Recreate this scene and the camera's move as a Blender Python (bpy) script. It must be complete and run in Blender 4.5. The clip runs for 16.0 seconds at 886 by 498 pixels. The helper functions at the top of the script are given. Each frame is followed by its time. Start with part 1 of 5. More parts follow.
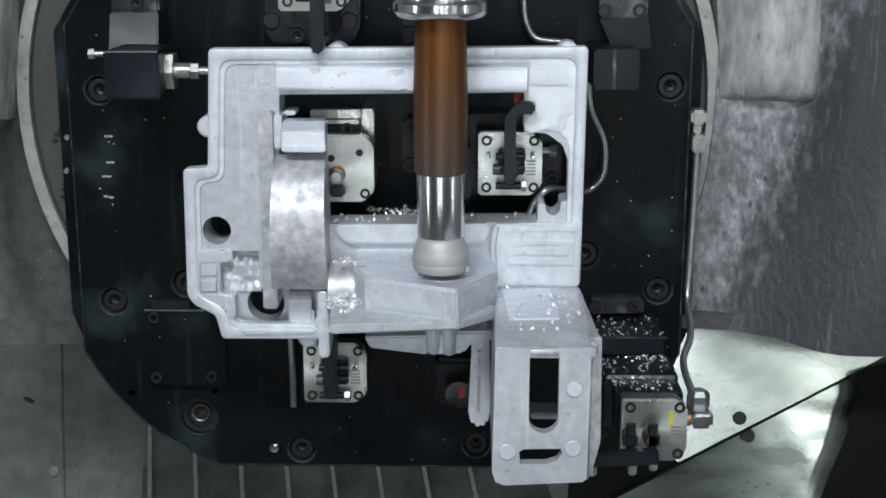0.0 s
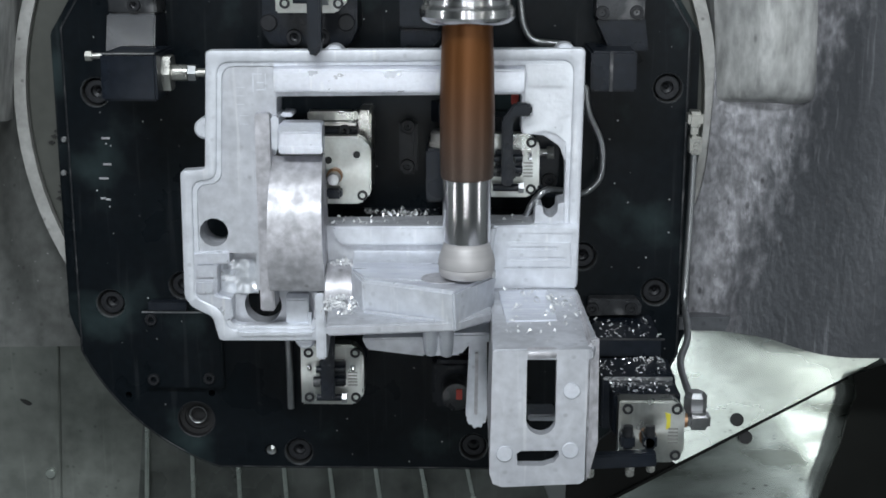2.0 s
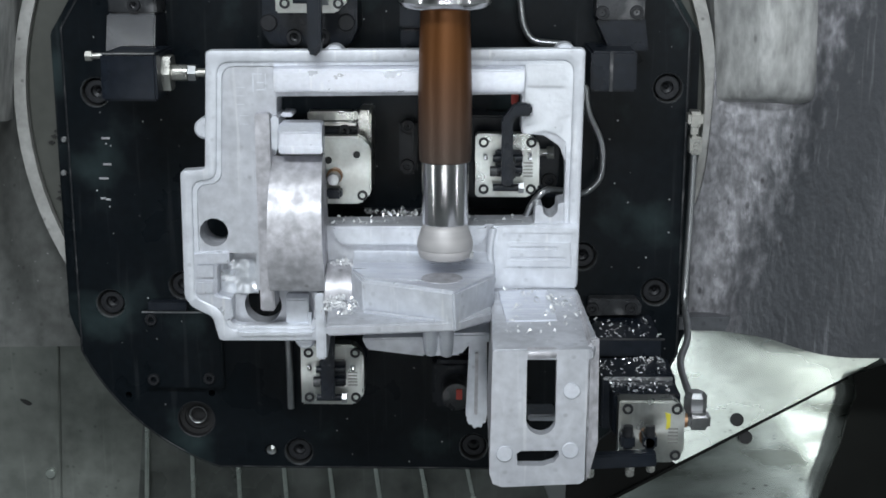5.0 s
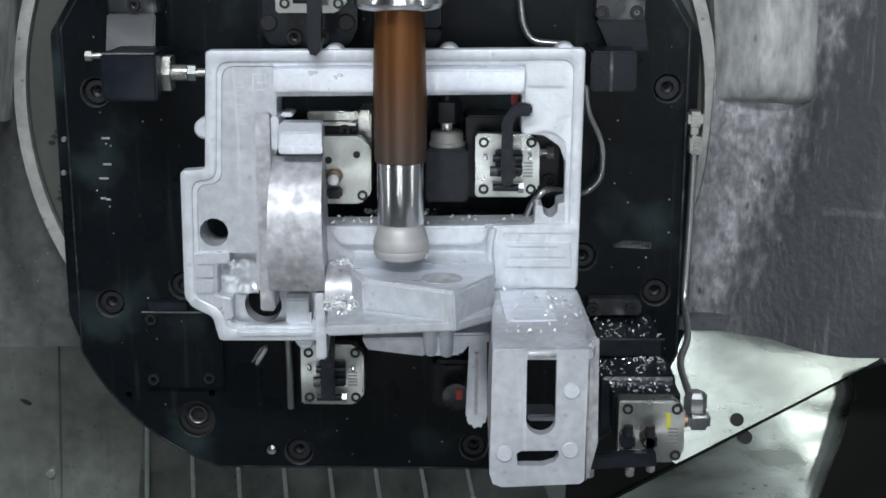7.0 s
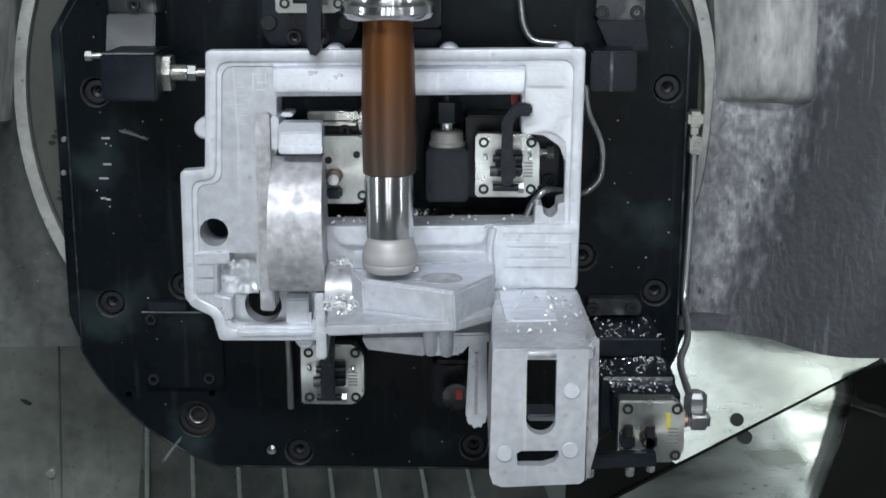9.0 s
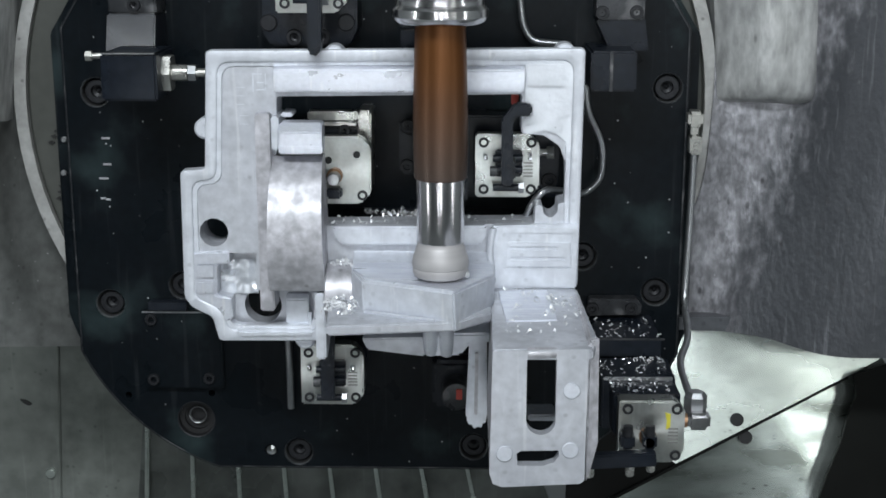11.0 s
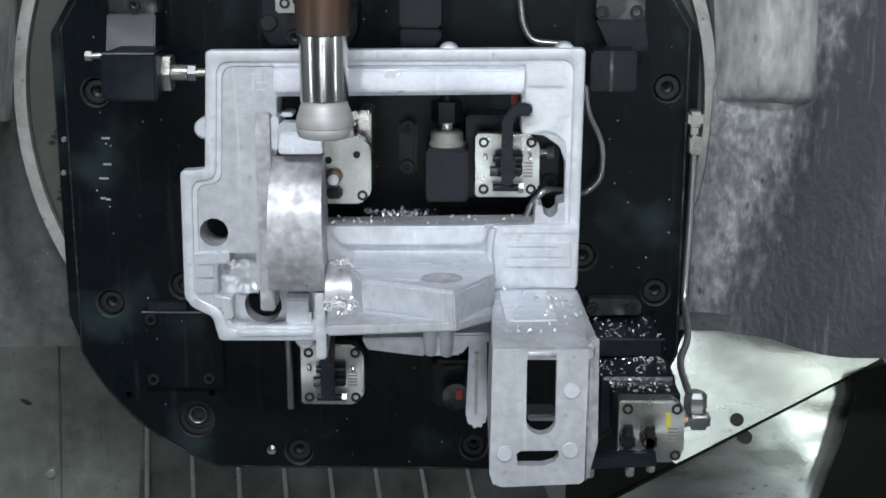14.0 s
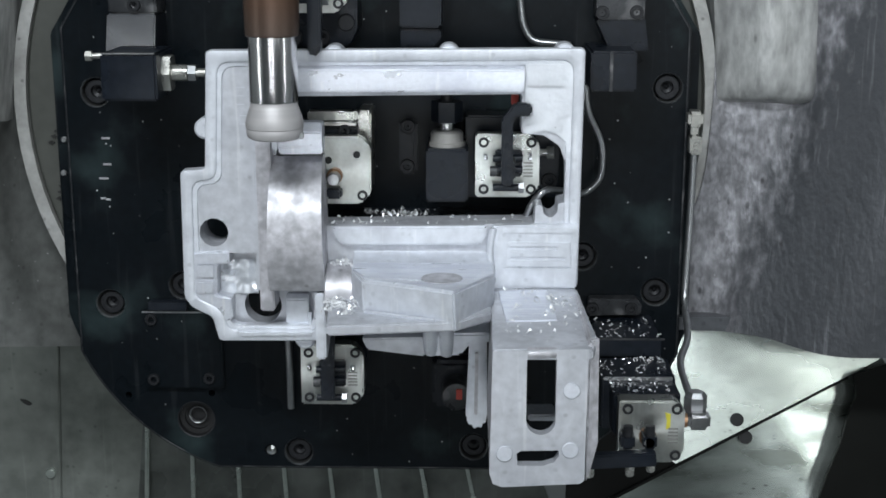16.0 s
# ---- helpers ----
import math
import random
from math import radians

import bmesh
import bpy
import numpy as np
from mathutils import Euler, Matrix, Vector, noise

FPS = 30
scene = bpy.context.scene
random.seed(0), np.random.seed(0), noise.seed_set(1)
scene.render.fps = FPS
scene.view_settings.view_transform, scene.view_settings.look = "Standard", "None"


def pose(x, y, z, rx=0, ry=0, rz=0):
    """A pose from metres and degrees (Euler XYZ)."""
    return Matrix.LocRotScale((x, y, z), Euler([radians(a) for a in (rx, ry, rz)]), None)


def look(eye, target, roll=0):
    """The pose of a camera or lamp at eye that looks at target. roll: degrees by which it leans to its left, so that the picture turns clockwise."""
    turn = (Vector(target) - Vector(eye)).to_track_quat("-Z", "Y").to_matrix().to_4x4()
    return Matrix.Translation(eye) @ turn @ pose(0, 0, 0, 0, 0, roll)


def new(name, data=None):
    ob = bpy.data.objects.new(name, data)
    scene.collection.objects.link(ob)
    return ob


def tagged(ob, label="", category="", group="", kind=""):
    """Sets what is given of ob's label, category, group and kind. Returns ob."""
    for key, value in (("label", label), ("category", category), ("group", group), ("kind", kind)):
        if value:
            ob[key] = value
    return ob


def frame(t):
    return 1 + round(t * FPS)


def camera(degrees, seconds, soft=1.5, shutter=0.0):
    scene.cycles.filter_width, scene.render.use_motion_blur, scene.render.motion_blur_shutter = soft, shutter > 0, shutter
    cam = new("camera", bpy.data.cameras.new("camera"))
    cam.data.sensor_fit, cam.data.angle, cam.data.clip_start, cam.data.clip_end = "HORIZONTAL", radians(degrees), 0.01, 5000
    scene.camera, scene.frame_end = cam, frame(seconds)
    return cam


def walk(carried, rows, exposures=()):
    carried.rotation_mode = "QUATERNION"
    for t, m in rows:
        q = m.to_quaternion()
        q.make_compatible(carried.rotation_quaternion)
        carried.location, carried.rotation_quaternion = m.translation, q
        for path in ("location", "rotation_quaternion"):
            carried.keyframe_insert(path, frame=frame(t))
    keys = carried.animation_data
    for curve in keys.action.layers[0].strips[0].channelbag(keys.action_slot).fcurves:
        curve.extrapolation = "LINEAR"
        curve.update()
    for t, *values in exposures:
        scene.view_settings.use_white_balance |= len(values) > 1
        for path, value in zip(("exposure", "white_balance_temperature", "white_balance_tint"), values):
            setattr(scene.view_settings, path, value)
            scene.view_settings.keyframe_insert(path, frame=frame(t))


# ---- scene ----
# ---- camera: on a tripod, settling slightly in the first two seconds ----
cam = camera(36.18, 16.0, soft=1.7, shutter=0.5)


def aim(dx, dy):
    return pose(0, -0.93, 1.30, 90 - 13.83 - dy, 0, 1.1 + dx)


walk(cam, [(0, aim(0.119, 0.075)), (0.5, aim(0.119, 0.08)), (1.0, aim(0.08, 0.055)), (1.5, aim(0.045, 0.033)),
           (2.0, aim(0, 0)), (3.0, aim(0, 0)), (16.0, aim(0, 0))], exposures=[(0, 0.0), (16, 0.0)])

# ---- world and lamps: work lamps of the machine cabin ----
world = bpy.data.worlds.new("world")
scene.world = world
world.use_nodes = True
world.node_tree.nodes["Background"].inputs[0].default_value = (0.55, 0.62, 0.68, 1)
world.node_tree.nodes["Background"].inputs[1].default_value = 0.05


def lamp(name, eye, target, sx, sy, watts, col=(1, 1, 1)):
    d = bpy.data.lights.new(name, "AREA")
    d.shape, d.size, d.size_y, d.energy, d.color = "RECTANGLE", sx, sy, watts, col
    ob = new(name, d)
    ob.matrix_world = look(eye, target)
    return ob


lamp("work_lamp_front", (-0.20, -1.20, 2.10), (-0.03, -0.05, 1.08), 0.9, 0.14, 18.6, (0.895, 0.958, 1.0))
for x, y, z, h, e in ((-1.25, -0.80, 0.95, 0.8, 1.5), (-0.22, -1.45, 1.05, 0.9, 1.3), (0.07, -1.45, 1.05, 0.9, 1.3), (0.32, -1.45, 1.38, 0.44, 1.3), (1.25, -0.80, 0.95, 0.8, 1.2)):
    lamp("led_bar", (x, y, z), (x * 0.3, -0.05, 1.08), 0.03, h, e, (0.905, 0.96, 1.0))
lamp("work_lamp_side", (0.70, -1.20, 1.32), (0.25, 0.05, 0.98), 0.12, 0.12, 0.9, (0.95, 1.0, 0.98))


# ---- materials ----
def material(name, base, rough, metal=0.0, vary=0.25, grain=60.0, bump=0.15, stain=0.0, stain_col=(0.02, 0.02, 0.02), stain_scale=9.0, stretch=(1, 1, 1), spots=0.0, spec=0.5, pits=0.0, scratch=0.0, edge=(0.48, 0.75), worn=None, even=0.1, turned=0.0, fade=None):
    m = bpy.data.materials.new(name)
    m.use_nodes = True
    t = m.node_tree
    n, l = t.nodes, t.links
    b = n["Principled BSDF"]
    b.inputs["Metallic"].default_value = metal
    b.inputs["Specular IOR Level"].default_value = spec
    co = n.new("ShaderNodeTexCoord")
    mp = n.new("ShaderNodeMapping")
    mp.inputs["Scale"].default_value = stretch
    l.new(co.outputs["Object"], mp.inputs["Vector"])

    def noise_of(scale, detail=4.0):
        x = n.new("ShaderNodeTexNoise")
        x.inputs["Scale"].default_value, x.inputs["Detail"].default_value = scale, detail
        l.new(mp.outputs["Vector"], x.inputs["Vector"])
        return x

    big, fine = noise_of(stain_scale, 5.0), noise_of(grain, 6.0)
    ramp = n.new("ShaderNodeValToRGB")
    lo, hi = 1 - vary, 1 + vary * 0.6
    ramp.color_ramp.elements[0].position, ramp.color_ramp.elements[1].position = 0.3, 0.72
    ramp.color_ramp.elements[0].color = (*[c * lo for c in base], 1)
    ramp.color_ramp.elements[1].color = (*[min(1, c * hi) for c in base], 1)
    l.new(fine.outputs["Fac"], ramp.inputs["Fac"])
    out = ramp.outputs["Color"]
    if stain:
        mask = n.new("ShaderNodeMapRange")
        mask.inputs["From Min"].default_value, mask.inputs["From Max"].default_value = edge
        mask.inputs["To Max"].default_value = stain
        l.new(big.outputs["Fac"], mask.inputs["Value"])
        mix = n.new("ShaderNodeMixRGB")
        mix.inputs[2].default_value = (*stain_col, 1)
        l.new(mask.outputs["Result"], mix.inputs[0])
        l.new(out, mix.inputs[1])
        out = mix.outputs["Color"]
    if spots:
        v = n.new("ShaderNodeTexVoronoi")
        v.inputs["Scale"].default_value = 95.0
        l.new(mp.outputs["Vector"], v.inputs["Vector"])
        s = n.new("ShaderNodeMapRange")
        s.inputs["From Min"].default_value, s.inputs["From Max"].default_value = 0.07, 0.03
        s.inputs["To Max"].default_value = spots
        l.new(v.outputs["Distance"], s.inputs["Value"])
        pick = n.new("ShaderNodeMath")
        pick.operation = "MULTIPLY"
        keep = n.new("ShaderNodeMapRange")
        keep.inputs["From Min"].default_value, keep.inputs["From Max"].default_value = 0.44, 0.56
        l.new(big.outputs["Fac"], keep.inputs["Value"])
        l.new(s.outputs["Result"], pick.inputs[0])
        l.new(keep.outputs["Result"], pick.inputs[1])
        mix = n.new("ShaderNodeMixRGB")
        mix.inputs[2].default_value = (0.6, 0.62, 0.62, 1)
        l.new(pick.outputs[0], mix.inputs[0])
        l.new(out, mix.inputs[1])
        out = mix.outputs["Color"]
    def over(fac, colour, under):
        mix = n.new("ShaderNodeMixRGB")
        mix.inputs[2].default_value = (*colour, 1)
        l.new(fac, mix.inputs[0])
        l.new(under, mix.inputs[1])
        return mix.outputs["Color"]

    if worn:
        # shade painted along a slanting band: worn gives its start, end and dark colour
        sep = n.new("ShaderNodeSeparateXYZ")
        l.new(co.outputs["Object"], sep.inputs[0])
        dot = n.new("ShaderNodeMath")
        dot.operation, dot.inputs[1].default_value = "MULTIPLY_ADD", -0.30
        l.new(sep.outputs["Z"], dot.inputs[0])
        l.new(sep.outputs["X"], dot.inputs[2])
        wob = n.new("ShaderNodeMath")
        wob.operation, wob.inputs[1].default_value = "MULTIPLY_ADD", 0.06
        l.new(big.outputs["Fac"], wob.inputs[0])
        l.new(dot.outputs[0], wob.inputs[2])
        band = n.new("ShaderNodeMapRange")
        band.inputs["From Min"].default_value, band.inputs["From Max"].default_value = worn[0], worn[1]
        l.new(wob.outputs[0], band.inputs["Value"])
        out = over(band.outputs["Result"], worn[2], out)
    if pits:
        v = n.new("ShaderNodeTexVoronoi")
        v.inputs["Scale"].default_value = 130.0
        l.new(mp.outputs["Vector"], v.inputs["Vector"])
        s = n.new("ShaderNodeMapRange")
        s.inputs["From Min"].default_value, s.inputs["From Max"].default_value = 0.24, 0.12
        s.inputs["To Max"].default_value = pits
        l.new(v.outputs["Distance"], s.inputs["Value"])
        some = noise_of(45, 3)
        keep = n.new("ShaderNodeMapRange")
        keep.inputs["From Min"].default_value, keep.inputs["From Max"].default_value = 0.5, 0.6
        l.new(some.outputs["Fac"], keep.inputs["Value"])
        both = n.new("ShaderNodeMath")
        both.operation = "MULTIPLY"
        l.new(s.outputs["Result"], both.inputs[0])
        l.new(keep.outputs["Result"], both.inputs[1])
        out = over(both.outputs[0], [c * 0.25 for c in base], out)
    if scratch:
        turn = n.new("ShaderNodeMapping")
        turn.inputs["Rotation"].default_value = (0.3, 0.6, 0.2)
        turn.inputs["Scale"].default_value = (260, 260, 12)
        l.new(co.outputs["Object"], turn.inputs["Vector"])
        x = n.new("ShaderNodeTexNoise")
        x.inputs["Scale"].default_value, x.inputs["Detail"].default_value = 1.0, 2.0
        l.new(turn.outputs["Vector"], x.inputs["Vector"])
        s = n.new("ShaderNodeMapRange")
        s.inputs["From Min"].default_value, s.inputs["From Max"].default_value = 0.62, 0.72
        s.inputs["To Max"].default_value = scratch
        l.new(x.outputs["Fac"], s.inputs["Value"])
        out = over(s.outputs["Result"], [min(1, c * 1.8 + 0.03) for c in base], out)
    if fade:
        # the colour changes towards the tip: height from, height to, colour at the tip
        sep = n.new("ShaderNodeSeparateXYZ")
        l.new(co.outputs["Object"], sep.inputs[0])
        low = n.new("ShaderNodeMapRange")
        low.inputs["From Min"].default_value, low.inputs["From Max"].default_value = fade[1], fade[0]
        l.new(sep.outputs["Z"], low.inputs["Value"])
        out = over(low.outputs["Result"], fade[2], out)
    if turned:
        tan = n.new("ShaderNodeTangent")
        tan.direction_type, tan.axis = "RADIAL", "Y"
        b.inputs["Anisotropic"].default_value = turned
        l.new(tan.outputs[0], b.inputs["Tangent"])
    l.new(out, b.inputs["Base Color"])
    rr = n.new("ShaderNodeMapRange")
    rr.inputs["From Min"].default_value, rr.inputs["From Max"].default_value = 0.3, 0.7
    rr.inputs["To Min"].default_value, rr.inputs["To Max"].default_value = max(0.03, rough - even), min(1, rough + even)
    l.new(big.outputs["Fac"], rr.inputs["Value"])
    l.new(rr.outputs["Result"], b.inputs["Roughness"])
    if bump:
        bp = n.new("ShaderNodeBump")
        bp.inputs["Strength"].default_value, bp.inputs["Distance"].default_value = bump, 0.0015
        l.new(fine.outputs["Fac"], bp.inputs["Height"])
        l.new(bp.outputs["Normal"], b.inputs["Normal"])
    return m


CAST = material("cast_aluminium", (0.72, 0.745, 0.80), 0.46, 0.4, 0.13, 140, 0.08, 0.7, (0.52, 0.53, 0.58), 34, pits=0.25, scratch=0.25)
CAST_GREY = material("grey_cast_aluminium_skin", (0.60, 0.615, 0.66), 0.46, 0.45, 0.16, 150, 0.10, 0.6, (0.40, 0.41, 0.45), 34, pits=0.3, scratch=0.2)
CAST_ROUGH = material("rough_cast_aluminium", (0.58, 0.575, 0.61), 0.44, 0.5, 0.26, 170, 0.14, 0.6, (0.30, 0.295, 0.315), 95, pits=0.5, edge=(0.46, 0.66))
MILLED = material("milled_aluminium", (0.74, 0.765, 0.83), 0.36, 0.55, 0.08, 300, 0.05, 0.45, (0.50, 0.51, 0.63), 40, (1, 6, 1), scratch=0.3)
CRUMPLED = material("crumpled_cast_skin", (0.74, 0.765, 0.81), 0.32, 0.45, 0.10, 60, 1.0, 0.4, (0.58, 0.60, 0.64), 45, even=0.05)
PLATE = material("black_oxide_steel", (0.0042, 0.0064, 0.0086), 0.34, 0.0, 0.3, 160, 0.06, 0.8, (0.034, 0.054, 0.056), 17, spots=1.0, spec=0.14, scratch=0.2, edge=(0.56, 0.80))
BLACK = material("blackened_steel", (0.0085, 0.0118, 0.0180), 0.32, 0.0, 0.3, 200, 0.08, 0.5, (0.027, 0.031, 0.039), 30, spec=0.25)
BLACK_WORN = material("worn_black_steel", (0.032, 0.034, 0.038), 0.34, 0.3, 0.3, 150, 0.1, 0.8, (0.20, 0.20, 0.205), 70, edge=(0.52, 0.72), scratch=0.3)
SCREW = material("black_screw_steel", (0.020, 0.021, 0.024), 0.42, 0.2, 0.25, 300, 0.05, spec=0.3)
NICKEL = material("nickel_plated_steel", (0.52, 0.52, 0.49), 0.30, 0.85, 0.12, 500, 0.05, 0.5, (0.33, 0.315, 0.28), 60, scratch=0.2)
TURNED = material("face_turned_nickel_plate", (0.53, 0.55, 0.53), 0.34, 0.9, 0.08, 400, 0.02, 0.4, (0.36, 0.34, 0.30), 60, scratch=0.15, turned=0.85)
STEEL = material("bright_steel", (0.62, 0.62, 0.63), 0.22, 1.0, 0.08, 300, 0.04)
COLLAR = material("sandblasted_steel", (0.36, 0.35, 0.335), 0.5, 0.4, 0.12, 200, 0.05)
TUBE = material("dull_steel_tube", (0.36, 0.37, 0.38), 0.34, 0.9, 0.15, 200, 0.05)
GREY_PAINT = material("grey_green_enamel", (0.060, 0.063, 0.056), 0.5, 0.0, 0.15, 120, 0.05, 0.5, (0.065, 0.068, 0.062), 12, spots=0.4)
RIM_PAINT = material("turned_disc_rim", (0.42, 0.42, 0.41), 0.5, 0.3, 0.2, 160, 0.1, 0.5, (0.17, 0.165, 0.15), 24, pits=0.7)
# Pitted worn casting; its band paints the shade of the outward-turned side.
YOKE = material("worn_shaded_grey_yoke_casting", (0.33, 0.33, 0.355), 0.38, 0.4, 0.55, 230, 0.7, 0.75, (0.15, 0.15, 0.16), 120, (1, 1, 0.55), spots=1.0, pits=0.9, scratch=0.12, edge=(0.40, 0.68), worn=(-0.102, -0.076, (0.082, 0.086, 0.095)))
# Paler copy for the upper facets, with the same painted shade band.
YOKE_PALE = material("pale_worn_shaded_yoke_casting", (0.46, 0.465, 0.46), 0.42, 0.3, 0.4, 140, 0.6, 0.7, (0.22, 0.225, 0.225), 40, (1, 1, 0.4), spots=0.5, pits=0.7, scratch=0.2, worn=(-0.102, -0.080, (0.082, 0.086, 0.095)))
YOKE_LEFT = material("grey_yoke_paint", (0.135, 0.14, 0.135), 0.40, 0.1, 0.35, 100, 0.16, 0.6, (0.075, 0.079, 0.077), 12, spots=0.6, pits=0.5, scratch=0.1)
# Dark copy of the yoke paint: the underside's shade put into its colour.
YOKE_SHADED = material("shaded_grey_yoke_paint", (0.088, 0.092, 0.102), 0.40, 0.1, 0.35, 100, 0.16, 0.6, (0.048, 0.051, 0.056), 12, spots=1.0, pits=0.5, scratch=0.1)
SHEET = material("stainless_sheet", (0.56, 0.61, 0.57), 0.26, 0.8, 0.2, 60, 0.04, 0.35, (0.38, 0.42, 0.39), 8, (1, 1, 2), pits=0.5)
SHEET_OILY = material("oil_streaked_sheet", (0.48, 0.53, 0.50), 0.25, 0.85, 0.25, 60, 0.04, 0.8, (0.12, 0.135, 0.12), 30, (0.7, 1, 2.0), pits=1.0, edge=(0.44, 0.64), even=0.05)
SHEET_GREY = material("grey_painted_sheet", (0.20, 0.215, 0.198), 0.38, 0.25, 0.3, 60, 0.04, 0.6, (0.125, 0.138, 0.125), 12, pits=0.4, scratch=0.12)
# Near-black colour of the added shade sheets and the seam gap.
SHEET_DARK = material("dark_shade_and_gap", (0.005, 0.0055, 0.005), 0.45, 0.0, 0.3, 30, 0.06, 0.4, (0.009, 0.010, 0.009), 9, spec=0.08)
BAR = material("way_cover_steel", (0.12, 0.13, 0.122), 0.33, 0.45, 0.35, 50, 0.08, 0.6, (0.17, 0.18, 0.17), 18, scratch=0.2)
BRASS = material("bronze_bush", (0.42, 0.25, 0.15), 0.35, 0.9, 0.15, 200, 0.05)
SLEEVE = material("brown_coolant_filmed_shank", (0.140, 0.050, 0.011), 0.40, 0.6, 0.12, 20, 0.0, 0.4, (0.15, 0.066, 0.026), 14, (1, 1, 2), even=0.03, fade=(0.062, 0.125, (0.105, 0.074, 0.060)))
SHANK = material("polished_tool_steel", (0.74, 0.73, 0.74), 0.20, 1.0, 0.05, 20, 0.0, even=0.02)
CUTTER = material("spinning_cutter_body", (0.48, 0.465, 0.47), 0.5, 0.35, 0.08, 30, 0.0, 0.3, (0.62, 0.60, 0.59), 30, (0.2, 0.2, 6), even=0.04)
CHIP = material("aluminium_chip", (0.85, 0.86, 0.88), 0.3, 0.35, 0.1, 300, 0.0)
YELLOW = material("yellow_paint_mark", (0.62, 0.55, 0.05), 0.5, 0, 0.2, 200, 0.1)
RED = material("red_marking", (0.5, 0.05, 0.03), 0.5, 0, 0.2, 200, 0.05)
INK = material("black_marker_ink", (0.015, 0.015, 0.015), 0.6, 0, 0.1, 100, 0)
ENGRAVE = material("engraved_grey", (0.25, 0.25, 0.24), 0.6, 0.4, 0.2, 200, 0)
DARK = material("dark_bore", (0.006, 0.006, 0.007), 0.6, 0.0, 0.2, 100, 0.05)
CABIN = material("cabin_wall_paint", (0.35, 0.37, 0.37), 0.5, 0.0, 0.1, 20, 0.03)


# ---- building helpers ----
def shape_of(axis):
    if axis == "y":
        return lambda u, v, w: (u, w, v)
    if axis == "z":
        return lambda u, v, w: (u, v, w)
    return lambda u, v, w: (w, u, v)


def prism(bm, outer, w0, w1, holes=(), axis="y", bevel=0.0, seg=2):
    """A slab with an outline, holes through it, and thickness from w0 to w1 along an axis."""
    at = shape_of(axis)
    if not holes:
        a = [bm.verts.new(at(u, v, w0)) for u, v in outer]
        b = [bm.verts.new(at(u, v, w1)) for u, v in outer]
        faces = [bm.faces.new(a), bm.faces.new(b[::-1])]
        k = len(a)
        faces += [bm.faces.new((a[i], b[i], b[(i + 1) % k], a[(i + 1) % k])) for i in range(k)]
        bmesh.ops.recalc_face_normals(bm, faces=faces)
        if bevel:
            edges = list({e for f in faces for e in f.edges if e.calc_face_angle(0) > 0.5})
            bmesh.ops.bevel(bm, geom=edges, offset=bevel, segments=seg, affect="EDGES", clamp_overlap=True)
        return
    loops, edges = [], []
    for loop in (outer, *holes):
        vs = [bm.verts.new(at(u, v, w0)) for u, v in loop]
        loops.append(vs)
        edges += [bm.edges.new((vs[i], vs[(i + 1) % len(vs)])) for i in range(len(vs))]
    normal = {"y": (0, 1, 0), "z": (0, 0, 1), "x": (1, 0, 0)}[axis]
    made = bmesh.ops.triangle_fill(bm, use_beauty=True, edges=edges, normal=normal)
    front = [f for f in made["geom"] if isinstance(f, bmesh.types.BMFace)]
    twin = {}
    for vs in loops:
        for v in vs:
            c = list(v.co)
            c["xyz".index(axis)] = w1
            twin[v] = bm.verts.new(c)
    faces = front + [bm.faces.new([twin[v] for v in reversed(f.verts)]) for f in front]
    for vs in loops:
        k = len(vs)
        faces += [bm.faces.new((vs[i], vs[(i + 1) % k], twin[vs[(i + 1) % k]], twin[vs[i]])) for i in range(k)]
    bmesh.ops.recalc_face_normals(bm, faces=faces)


def box(bm, x0, x1, y0, y1, z0, z1, bevel=0.0015, seg=2):
    prism(bm, [(x0, z0), (x1, z0), (x1, z1), (x0, z1)], y0, y1, bevel=bevel, seg=seg)


def circle(u, v, r, n=24, start=0.0):
    return [(u + r * math.cos(start + math.tau * i / n), v + r * math.sin(start + math.tau * i / n)) for i in range(n)]


def disc(bm, c, r, w0, w1, axis="y", n=24, bevel=0.0006, start=0.0):
    prism(bm, circle(c[0], c[1], r, n, start), w0, w1, axis=axis, bevel=bevel, seg=1)


def lathe(bm, profile, centre=(0, 0, 0), axis="z", n=40, caps=(1, 1)):
    """A turned body: profile of (radius, height)."""
    rings = []
    for r, h in profile:
        ring = []
        for i in range(n):
            a = math.tau * i / n
            u, v = r * math.cos(a), r * math.sin(a)
            p = {"z": (u, v, h), "y": (u, h, v), "x": (h, u, v)}[axis]
            ring.append(bm.verts.new(Vector(p) + Vector(centre)))
        rings.append(ring)
    faces = []
    for a, b in zip(rings, rings[1:]):
        faces += [bm.faces.new((a[i], a[(i + 1) % n], b[(i + 1) % n], b[i])) for i in range(n)]
    faces += [bm.faces.new(ring) for ring, cap in ((rings[0][::-1], caps[0]), (rings[-1], caps[1])) if cap]
    bmesh.ops.recalc_face_normals(bm, faces=faces)


